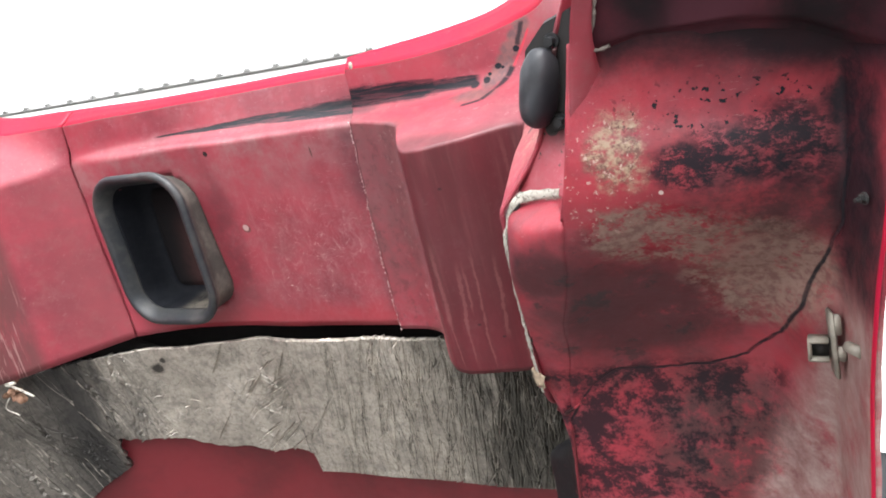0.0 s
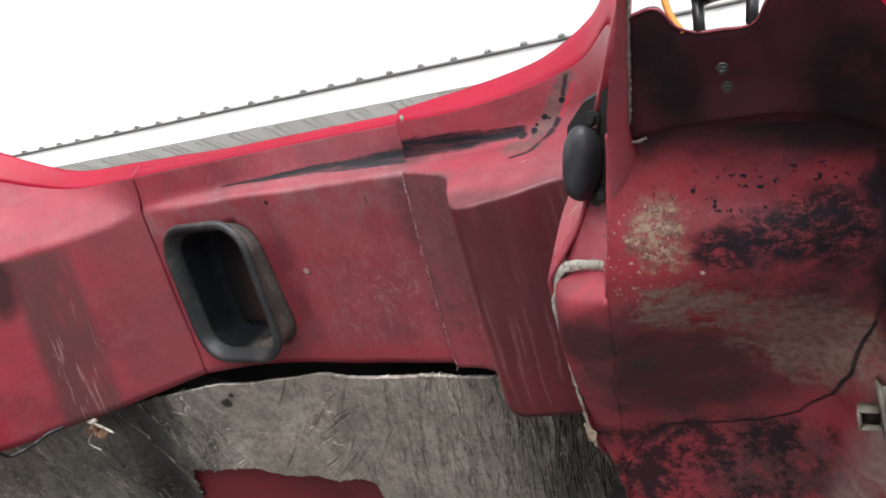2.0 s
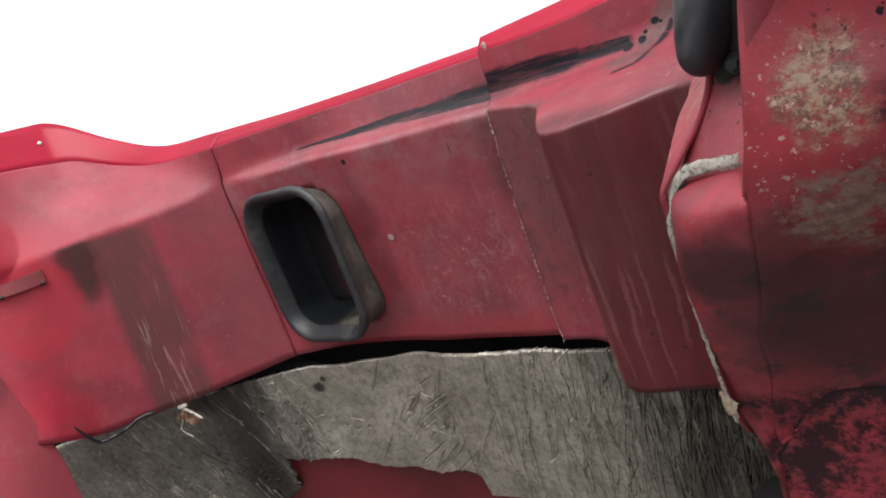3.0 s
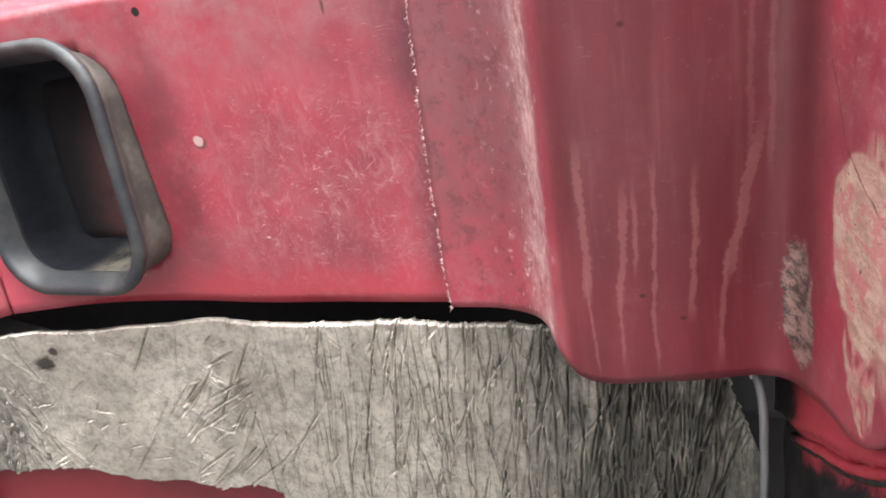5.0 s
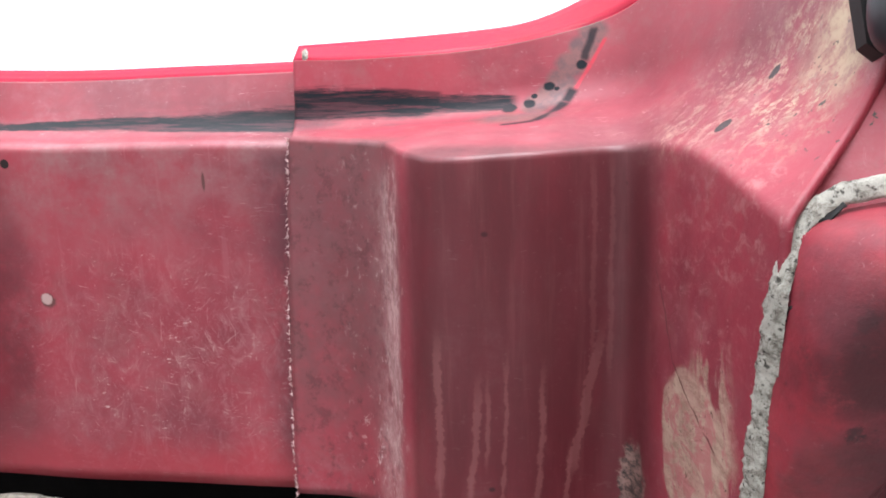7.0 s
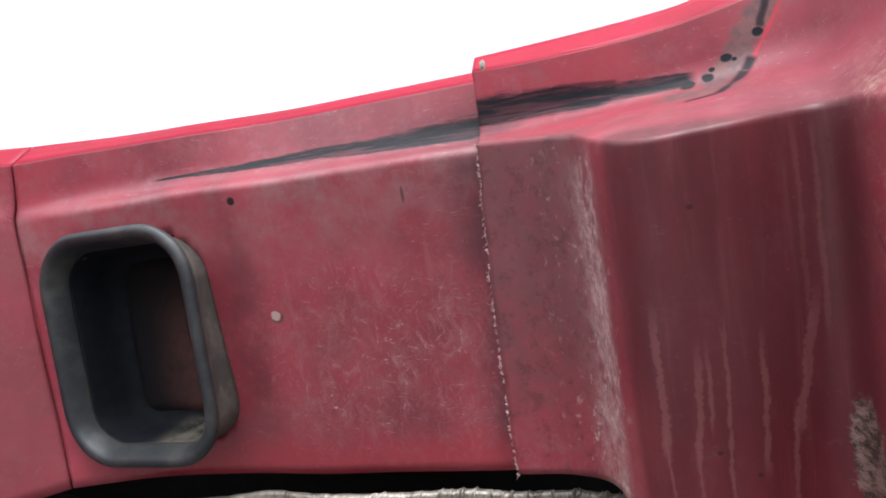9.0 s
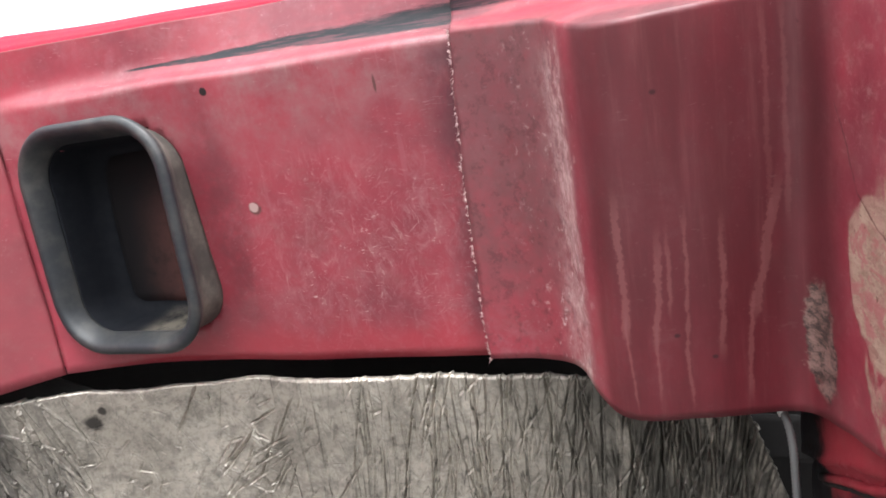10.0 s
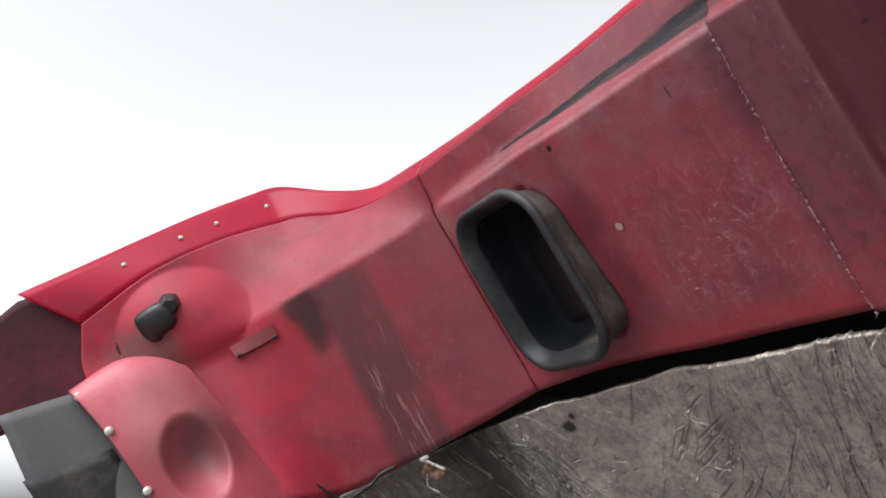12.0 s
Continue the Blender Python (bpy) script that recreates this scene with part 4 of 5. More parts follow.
# ---- corner panel with its lap, raised box and wall ----
corner_rails = (
    ((-0.021, -0.394, -0.061), (0.056, -0.39, -0.05), (0.105, -0.386, -0.01), (0.135, -0.395, 0.045), (0.157, -0.406, 0.066), (0.24, -0.411, 0.058), (0.32, -0.412, 0.034), (0.355, -0.4, 0.1), (0.374, -0.377, 0.2), (0.388, -0.31, 0.275)),
    ((-0.009, 0.005, -0.022), (0.055, 0.0, -0.005), (0.103, -0.007, 0.02), (0.14, -0.02, 0.085), (0.168, -0.028, 0.128), (0.25, -0.026, 0.12), (0.325, -0.02, 0.075), (0.361, -0.024, 0.135), (0.377, -0.041, 0.218), (0.398, -0.078, 0.325)),
    ((-0.01, 0.018, -0.045), (0.056, 0.019, -0.045), (0.105, 0.02, -0.047), (0.14, 0.022, -0.05), (0.17, 0.024, -0.053), (0.25, 0.032, -0.055), (0.34, 0.045, -0.04), (0.41, 0.035, 0.08), (0.43, 0.02, 0.17), (0.44, -0.02, 0.3)),
    ((-0.011, 0.089, -0.045), (0.056, 0.087, -0.045), (0.105, 0.088, -0.046), (0.14, 0.09, -0.05), (0.17, 0.093, -0.056), (0.25, 0.104, -0.06), (0.33, 0.125, -0.055), (0.425, 0.17, 0.06), (0.455, 0.13, 0.17), (0.475, 0.08, 0.31)),
    ((-0.011, 0.108, -0.062), (0.056, 0.114, -0.08), (0.105, 0.118, -0.09), (0.14, 0.122, -0.1), (0.17, 0.126, -0.11), (0.25, 0.143, -0.132), (0.335, 0.185, -0.13), (0.44, 0.25, 0.03), (0.468, 0.19, 0.15), (0.478, 0.09, 0.28)),
)
CORNER_K = chord(np.mean(np.asarray(corner_rails[:4]), axis=0))
part("corner_flange", sheet(sweep(corner_rails[3:], (0, 0), 200, flats=4, knots=CORNER_K), None, 0.0012), RED_EDGE, hood, thick=0.004)
corner = sweep(corner_rails[:4], (0, 0.006, 0.025, 0), 200, flats=40, rounds=5)
for p in corner[:, 0]:
    if p[1] < 0.01:
        p[0] += 0.004 * noise.noise((p[1] * 22, 1, 0)) + 0.0022 * noise.noise((p[1] * 90, 4, 0)) - 0.004 * math.sin(math.pi * min(1.0, max(0.0, -p[1] / 0.39)))
lap_edge = [tuple(p) for p in corner[:, 0] if p[1] < 0.003]
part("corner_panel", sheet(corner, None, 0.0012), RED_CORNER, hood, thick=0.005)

# ---- wheel liner ----
liner_rails = (
    ((0.522, 0.085, 0.408), (0.519, 0.055, 0.407), (0.514, 0.018, 0.41), (0.507, -0.02, 0.412), (0.5, -0.055, 0.408), (0.488, -0.1, 0.388), (0.466, -0.165, 0.346), (0.446, -0.226, 0.308), (0.428, -0.29, 0.266), (0.412, -0.38, 0.24), (0.41, -0.62, 0.21)),
    ((0.580, 0.088, 0.414), (0.579, 0.058, 0.399), (0.575, 0.018, 0.394), (0.573, -0.015, 0.404), (0.568, -0.048, 0.4), (0.558, -0.086, 0.376), (0.536, -0.158, 0.316), (0.518, -0.226, 0.27), (0.498, -0.303, 0.229), (0.484, -0.38, 0.226), (0.48, -0.62, 0.2)),
    ((0.636, 0.088, 0.413), (0.635, 0.055, 0.397), (0.632, 0.015, 0.393), (0.63, -0.017, 0.4), (0.627, -0.049, 0.396), (0.62, -0.086, 0.372), (0.603, -0.158, 0.305), (0.59, -0.221, 0.262), (0.578, -0.297, 0.226), (0.567, -0.38, 0.22), (0.56, -0.62, 0.195)),
    ((0.691, 0.081, 0.405), (0.69, 0.05, 0.384), (0.688, 0.011, 0.374), (0.687, -0.02, 0.38), (0.685, -0.05, 0.378), (0.681, -0.09, 0.355), (0.668, -0.156, 0.3), (0.655, -0.217, 0.262), (0.645, -0.285, 0.226), (0.64, -0.371, 0.215), (0.64, -0.62, 0.19)),
    ((0.723, 0.066, 0.397), (0.722, 0.04, 0.376), (0.724, 0.0, 0.37), (0.724, -0.03, 0.372), (0.723, -0.055, 0.37), (0.72, -0.09, 0.358), (0.7, -0.156, 0.318), (0.695, -0.215, 0.31), (0.69, -0.28, 0.285), (0.682, -0.37, 0.255), (0.68, -0.62, 0.24)),
    ((0.742, 0.066, 0.405), (0.741, 0.045, 0.403), (0.7405, 0.01, 0.404), (0.74, -0.02, 0.406), (0.738, -0.047, 0.406), (0.734, -0.083, 0.396), (0.72, -0.137, 0.343), (0.716, -0.19, 0.325), (0.714, -0.245, 0.31), (0.708, -0.33, 0.28), (0.706, -0.62, 0.27)),
    ((0.761, 0.070, 0.450), (0.76, 0.05, 0.452), (0.757, 0.02, 0.45), (0.754, -0.014, 0.45), (0.75, -0.04, 0.453), (0.746, -0.075, 0.455), (0.742, -0.11, 0.452), (0.739, -0.15, 0.446), (0.7365, -0.2, 0.434), (0.735, -0.3, 0.42), (0.733, -0.62, 0.4)),
)
liner = np.transpose(sweep(liner_rails, (0, 0.04, 0.04, 0.03, 0.006, 0.012, 0), 170, flats=9), (1, 0, 2))[::-1]
part("wheel_liner", sheet(liner, None, 0.003, 0.06), RED_LINER, hood, "red wheel liner blotched with soot and dried mud", thick=0.006)
nose_rails = (
    ((0.404, -0.08, 0.308), (0.402, -0.09, 0.312), (0.397, -0.14, 0.312), (0.392, -0.23, 0.288), (0.39, -0.305, 0.262), (0.397, -0.37, 0.236), (0.402, -0.62, 0.215)),
    ((0.418, -0.072, 0.318), (0.42, -0.088, 0.352), (0.416, -0.115, 0.362), (0.41, -0.17, 0.338), (0.402, -0.235, 0.298), (0.399, -0.305, 0.264), (0.405, -0.62, 0.218)),
    ((0.472, -0.064, 0.332), (0.492, -0.072, 0.398), (0.488, -0.1, 0.388), (0.466, -0.165, 0.346), (0.446, -0.226, 0.308), (0.428, -0.29, 0.266), (0.41, -0.62, 0.21)),
)
nose = np.transpose(sweep(nose_rails, (0, 0.025, 0), 100, flats=8, rounds=8), (1, 0, 2))[::-1]
part("liner_nose", sheet(nose, None, 0.003, 0.06), RED_LINER, hood, thick=0.006)
cheek_rails = (
    ((0.404, -0.08, 0.306), (0.47, -0.064, 0.33), (0.492, -0.07, 0.4)),
    ((0.405, -0.076, 0.306), (0.468, -0.06, 0.326), (0.505, -0.03, 0.41)),
    ((0.44, -0.02, 0.3), (0.478, -0.005, 0.3), (0.511, 0.02, 0.408)),
    ((0.462, 0.04, 0.3), (0.484, 0.045, 0.29), (0.516, 0.055, 0.397)),
    ((0.478, 0.09, 0.304), (0.494, 0.1, 0.29), (0.54, 0.112, 0.434)),
    ((0.5, 0.15, 0.3), (0.514, 0.155, 0.3), (0.565, 0.163, 0.464)),
    ((0.52, 0.2, 0.3), (0.53, 0.21, 0.31), (0.584, 0.205, 0.488)),
)
part("liner_cheek", sheet(sweep(cheek_rails, (0, 0.01, 0.03, 0.03, 0.03, 0.03, 0), 40, flats=6), None, 0.002, 0.08), RED_CORNER, hood, thick=0.004)

# ---- dark fender wall above the wheel liner, notched at its top ----
wall_top = ((0.578, 0.178, 0.474), (0.603, 0.175, 0.473), (0.608, 0.164, 0.467), (0.616, 0.157, 0.462), (0.636, 0.154, 0.461), (0.66, 0.155, 0.461), (0.67, 0.167, 0.468), (0.681, 0.175, 0.473), (0.698, 0.175, 0.473), (0.721, 0.168, 0.47), (0.735, 0.156, 0.474), (0.747, 0.13, 0.472), (0.756, 0.1, 0.463), (0.761, 0.071, 0.452))
wall_foot = ((0.546, 0.08, 0.416), (0.576, 0.085, 0.42), (0.585, 0.086, 0.42), (0.6, 0.086, 0.42), (0.621, 0.086, 0.42), (0.645, 0.085, 0.42), (0.66, 0.084, 0.418), (0.675, 0.082, 0.416), (0.69, 0.079, 0.413), (0.705, 0.074, 0.408), (0.722, 0.064, 0.405), (0.738, 0.058, 0.42), (0.75, 0.055, 0.437), (0.7605, 0.052, 0.4505))
reach = [0.006, 0.008, 0.008, 0.008, 0.008, 0.008, 0.008, 0.008, 0.008, 0.008, 0.007, 0.005, 0.003, 0.0]
groove = tuple((u, v - 0.003, w - d) for (u, v, w), d in zip(wall_foot, reach))
shoulder = tuple((u, v - 1.2 * d, w - 1.15 * d - 0.004) for (u, v, w), d in zip(wall_foot, reach))
WALL_K = chord(np.mean(np.asarray((wall_foot, wall_top)), axis=0))
wall_grid = sweep((shoulder, groove, wall_foot, wall_top), (0, 0.006, 0.003, 0), 190, flats=12, knots=WALL_K)
for p in wall_grid.reshape(-1, 3):
    rise = min(1.0, max(0.0, (p[1] - 0.086) / 0.03))
    p[2] -= 0.011 * rise * (1 / (1 + math.exp(-(p[0] - 0.61) / 0.0022)) - 1 / (1 + math.exp(-(p[0] - 0.668) / 0.004)))
wall = part("fender_wall", sheet(wall_grid, None, 0.0015, 0.04), RED_DARK, hood, "sooty dark red fender wall with a notched top", thick=0.004)
rim_line = wall_grid[-1] + (0, 0.0006, 0)
turn_at = int(np.argmax(rim_line[:, 0] > 0.69))
part("top_bead", tube(rim_line[: turn_at + 1], 0.0011, 6), RED_PLAIN, wall)
part("rim_bead", tube(list(rim_line[turn_at:]) + list(curve(liner_rails[-1], 90)[9:]), np.r_[np.linspace(0.0011, 0.0017, 190 - turn_at), np.full(81, 0.0017)], 8), RED_EDGE, wall, "bright red rounded rim")
lip_rails = (
    ((0.514, 0.02, 0.405), (0.53, 0.085, 0.421), (0.546, 0.126, 0.446), (0.564, 0.163, 0.467), (0.582, 0.205, 0.492)),
    ((0.542, 0.05, 0.392), (0.553, 0.1, 0.431), (0.563, 0.128, 0.447), (0.58, 0.182, 0.478), (0.589, 0.205, 0.491)),
)
part("fender_lip", sheet(np.transpose(sweep(lip_rails, (0, 0), 50, flats=6), (1, 0, 2))[::-1], None, 0.001, 0.02), RED_PLAIN, hood, thick=0.004)
RAW_EDGE = plain("raw laminate edge", (0.24, 0.2, 0.18), 0.85, 0, 160, 0.8)
cut_line = curve(((0.562, 0.0795, 0.421), (0.553, 0.0775, 0.4195), (0.5465, 0.0785, 0.4175), (0.5555, 0.103, 0.434), (0.5645, 0.13, 0.45), (0.582, 0.184, 0.481), (0.591, 0.207, 0.494)), 120)
part("cut_edge", tube(cut_line, [0.0016 + 0.0011 * noise.noise((i * 0.35, 2, 0)) + 0.0006 * noise.noise((i * 1.3, 5, 0)) for i in range(120)], 7), RAW_EDGE, hood, "pale ragged cut edge of the laminate")

# ---- dome over the other wheel ----
dome_rails = (
    ((-1, -0.0528, 0.5096), (-0.93, -0.044, 0.508), (-0.9, -0.1408, 0.4906), (-0.89, -0.2376, 0.4782), (-0.88, -0.3696, 0.4522), (-0.88, -0.572, 0.444)),
    ((-1, -0.0132, 0.5524), (-0.9, -0.0106, 0.5469), (-0.86, -0.1232, 0.5424), (-0.85, -0.2288, 0.5316), (-0.84, -0.3608, 0.5156), (-0.84, -0.572, 0.504)),
    ((-1, 0.02, 0.61), (-0.895, 0.018, 0.61), (-0.84, -0.1056, 0.6092), (-0.83, -0.2112, 0.5984), (-0.82, -0.352, 0.584), (-0.82, -0.572, 0.574)),
    ((-1, 0.005, 0.7), (-0.9, 0.002, 0.7), (-0.87, -0.088, 0.681), (-0.86, -0.2024, 0.6688), (-0.85, -0.3432, 0.6524), (-0.85, -0.572, 0.644)),
)
dome = np.ascontiguousarray(np.transpose(sweep(dome_rails, (0, 0.05, 0.05, 0), 90, flats=14, rounds=10), (1, 0, 2)))
for p in dome.reshape(-1, 3):
    d = math.hypot((p[1] + 0.2) / 0.08, (p[2] - 0.575) / 0.055)
    p[0] -= 0.05 * max(0.0, 1 - d * d)
part("wheel_dome", sheet(dome, None, 0.002), RED_DOME, hood, thick=0.006)


# ---- inner skin and foil blanket ----
def skin_w(u, v):
    base = along(((-1.2, 0.42), (-0.95, 0.2), (-0.8, 0.07), (-0.67, -0.01), (-0.45, -0.085), (0.3, -0.1)), u)
    return base - 0.12 * (-0.43 - v)


skin = []
for b in np.linspace(0, 1, 50):
    skin.append([])
    for u in np.linspace(-1.25, 0.25, 60):
        v = -1.5 + b * 0.96
        skin[-1].append((u, v, skin_w(u, v) - 0.035))
skin = np.array(skin)
part("inner_skin", sheet(skin, None, 0.004, 0.25), RED_SKIN, hood, thick=0.006)
# near-black stands in for the deep shade inside the hood
CAVITY_BLACK = plain("near-black for cavity shade", (0.005, 0.004, 0.004), 0.95)
# sheet added to keep the gap above the foil black
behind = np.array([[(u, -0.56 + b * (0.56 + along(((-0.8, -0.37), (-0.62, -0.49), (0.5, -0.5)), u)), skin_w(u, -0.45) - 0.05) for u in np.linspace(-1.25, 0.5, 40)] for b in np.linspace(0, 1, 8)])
part("cavity_wall", sheet(behind, None, 0.004, 0.25), CAVITY_BLACK, hood, thick=0.005)
foil_low = ((-1.3, -1.2), (-1.1, -0.99), (-0.9, -0.785), (-0.808, -0.738), (-0.8, -0.65), (-0.7, -0.675), (-0.6, -0.703), (-0.52, -0.72), (-0.36, -0.732), (-0.355, -0.785), (-0.1, -0.775), (0.3, -0.765))
foil_top = ((-1.3, -0.46), (-1.1, -0.44), (-0.9, -0.43), (-0.8, -0.43), (-0.7, -0.431), (-0.6, -0.433), (-0.485, -0.433), (-0.374, -0.43), (-0.2, -0.427), (0.05, -0.424), (0.3, -0.44))
fu, fb = np.meshgrid(np.linspace(-1.28, 0.29, 1650), np.linspace(0, 1, 160))
low_v, top_v = along(foil_low, fu), along(foil_top, fu)
tear = 0.007 * np.sin(fu * 31 + 2 * np.sin(fu * 13)) + 0.0022 * np.sin(fu * 97 + 3 * np.sin(fu * 41)) + 0.0006 * np.sin(fu * 410 + 4 * np.sin(fu * 67))
fv = (low_v + tear * (fu < -0.36)) * (1 - fb) + (top_v + 0.25 * tear) * fb
fu = fu + np.clip((fu - 0.05) / 0.24, 0, 1) * np.clip(-0.014 + 0.33 * (-0.47 - fv), -0.014, 0.03)
fh = np.zeros_like(fu)
rnd = random.Random(21)
KINDS = [("long", 105), ("mid", 210), ("crumple", 520), ("fan", 40), ("left", 150), ("chevron", 14)]
FOLD = {"long": 1.9, "fan": 1.9, "left": 3.4, "mid": 1.25, "chevron": 2.0}
for kind, many in KINDS:
    for i in range(many):
        cv = rnd.uniform(-0.78, -0.42)
        if kind == "long":
            cu, lean, long = -0.37 + 0.66 * rnd.random() ** 0.6, rnd.gauss(5, 6), rnd.uniform(0.06, 0.2)
        elif kind == "mid":
            cu, lean, long = -0.4 + 0.69 * rnd.random() ** 0.55, rnd.gauss(8, 12), rnd.uniform(0.02, 0.07)
        elif kind == "crumple":
            cu, lean, long = rnd.uniform(-0.72, 0.29), rnd.gauss(20, 45), rnd.uniform(0.004, 0.016)
        elif kind == "fan":
            cu, cv, lean, long = rnd.gauss(-0.44, 0.05), rnd.gauss(-0.6, 0.06), rnd.choice((35, 42, -38, 50)) + rnd.gauss(0, 8), rnd.uniform(0.015, 0.06)
        elif kind == "chevron":
            cu, cv, lean, long = -0.385 - 0.03 * rnd.random(), rnd.gauss(-0.52, 0.05), rnd.choice((62, -58)) + rnd.gauss(0, 7), rnd.uniform(0.008, 0.022)
        else:
            cu, lean, long = rnd.uniform(-1.1, -0.68), rnd.gauss(-14, 10), rnd.uniform(0.03, 0.12)
        wide, deep = rnd.uniform(0.0009, 0.0015), rnd.uniform(0.0015, 0.0035) * FOLD.get(kind, 1.0)
        du, dv = math.sin(radians(lean)), math.cos(radians(lean))
        a0, a1 = np.searchsorted(fu[0], (cu - 0.05 - 1.3 * long * abs(du), cu + 0.05 + 1.3 * long * abs(du)))
        su, sv = fu[:, a0:a1], fv[:, a0:a1]
        a, c = (su - cu) * du + (sv - cv) * dv, (su - cu) * dv - (sv - cv) * du
        c = c + 0.0028 * np.sin(a * 19 + i) + 0.0004 * np.sin(a * 120 + 3 * i)
        near = np.exp(-((a / long) ** 4))
        fh[:, a0:a1] += deep * near * (0.45 * np.exp(-(((c - 1.9 * wide) / wide) ** 2)) - np.exp(-((c / wide) ** 2)))
fh += 0.0035 * np.clip((fu + 0.372) / 0.002, 0, 1)
bump_u = 0.003 * np.sin(fu * 23 + 2 * np.sin(fv * 9)) + 0.002 * np.sin(fv * 31 + 3 * np.sin(fu * 7))
fw = along(((-1.3, 0.53), (-1.2, 0.42), (-0.95, 0.2), (-0.8, 0.07), (-0.67, -0.008), (-0.47, -0.064), (-0.37, -0.076), (0.05, -0.09), (0.3, -0.1)), fu) - 0.12 * (-0.43 - fv) + fh + bump_u
fw -= 0.006 * np.clip((fb - 0.99) / 0.01, 0, 1)
foil = np.stack([fu, fv, fw], -1)
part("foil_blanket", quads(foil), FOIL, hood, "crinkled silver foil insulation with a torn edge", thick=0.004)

# ---- outer skin, closing the unseen back of the hood down to its nose; inside painted shade-black ----
outer = []
for v0, w0 in ((-2.3, -0.5), (-1.5, -0.42), (-0.8, -0.34), (-0.4, -0.28), (-0.1, -0.24), (0.0, -0.19), (0.025, -0.1)):
    outer.append([(u, v0 + along(((-1.1, 0.1), (-0.75, 0.01), (0, 0.0), (0.42, 0.07)), u), w0 + along(((-1.15, 0.45), (-0.95, 0.24), (-0.75, 0.08), (-0.5, 0.02), (0.2, 0.0), (0.5, 0.06)), u)) for u in np.linspace(-1.12, 0.46, 50)])
outer = np.array(outer)[:, ::-1]
part("outer_skin", sheet(np.stack([spline(np.arange(7), outer[:, j], np.linspace(0, 6, 50)) for j in range(50)], 1)), CAVITY_BLACK, hood, thick=0.006)
painted = np.stack([spline(np.arange(7), outer[:, j], np.linspace(0, 6, 50)) for j in range(50)], 1) - (0, 0, 0.014)
part("outer_paint", sheet(painted), RED_PLAIN, hood, "red painted outside of the hood", thick=0.004)

# ---- rubber duct ----
ring = rounded(DUCT_HALF, DUCT_R, 12)


def rim_w(y):
    return 0.012 + 0.06 * (y - DUCT_C[1])


def panel_w(u, y):
    low = min(1.0, max(0.0, -y) / 0.4)
    return along(((-0.7, -0.0), (-0.45, -0.083), (0, -0.09)), u) * low + along(((-0.7, 0.0), (-0.45, -0.015), (0, -0.036)), u) * (1 - low)


profile = ((-0.0195, None), (-0.016, -0.03), (-0.008, -0.016), (-0.002, -0.006), (-0.001, 0.001), (-0.005, 0.005), (-0.01, 0.005), (-0.0145, 0.001), (-0.019, -0.008), (-0.0232, -0.02), (-0.0252, -0.032), (-0.0262, -0.046), (-0.028, -0.062), (-0.031, -0.08), (-0.037, -0.093), (-0.047, -0.1), (-0.065, -0.102))
rows = []
for off, dw in profile:
    row = []
    for x, y, nx, ny in ring + ring[:1]:
        u, v = DUCT_C[0] + x + nx * off, DUCT_C[1] + y + ny * off
        row.append((u, v, panel_w(u, v) - 0.002 if dw is None else rim_w(v) + dw))
    rows.append(row)
rows = np.array(rows)
k = np.arange(len(profile))
fine = np.linspace(0, len(profile) - 1, 65)
rows = np.stack([spline(k, rows[:, j], fine) for j in range(rows.shape[1])], 1)
def duct_piece(a, b):
    bm = sheet(rows[a : min(b + 1, len(rows)), ::-1], None, 0.0015, 0.05)
    bmesh.ops.remove_doubles(bm, verts=bm.verts, dist=0.0002)
    return bm


duct = part("rubber_duct", duct_piece(12, 38), rubber("duct rubber", (0.014, 0.017, 0.021), 0.22, 0.36), hood, "black rubber intake duct with a worn dusty lip", thick=0.002)
part("skirt", duct_piece(0, 12), rubber("dusty duct rubber", (0.05, 0.045, 0.04), 0.7, 0.6), duct, "dusty brown-grey outer skirt", thick=0.002)
part("throat", duct_piece(38, 65), duct_throat(), duct, "near-black throat with dust on its sill", thick=0.002)
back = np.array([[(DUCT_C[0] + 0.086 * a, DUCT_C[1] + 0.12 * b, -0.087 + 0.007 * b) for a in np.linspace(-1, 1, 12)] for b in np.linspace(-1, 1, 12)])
part("back_plate", sheet(back, None, 0.002), duct_back(), duct, "dusty brown plate at the duct's end, shade painted in", thick=0.004)

# ---- bonding paste between corner panel and liner ----
def strap(path, wide, thick, n, rough, seed, ends=1.0):
    """A lumpy ribbon of paste along a path, with an uneven edge."""
    line = curve(path, n)
    rows = [[] for _ in range(9)]
    for i, p in enumerate(line):
        t = Vector(line[min(i + 1, n - 1)] - line[max(i - 1, 0)]).normalized()
        out = Vector((-0.85, 0.1, 0.5)).normalized()
        side = t.cross(out).normalized()
        out = side.cross(t).normalized()
        size = 1 + (ends - 1) * max(0.0, i / n - 0.5) * 2
        for j in range(9):
            a = math.pi * (j / 8 - 0.5)
            n1 = (noise.noise((i * 0.11 + seed, j * 0.5, 0)) + 0.45 * noise.noise((i * 0.4, j * 1.1, seed))) * rough * size
            n2 = noise.noise((i * 1.3, j * 2.3, seed)) * rough * 0.5
            rows[j].append(Vector(p) + side * math.sin(a) * (wide * size + 1.2 * n1) + out * (math.cos(a) * thick * size + n1 + n2 * size))
    return sheet(np.array([[tuple(q) for q in r] for r in rows]))


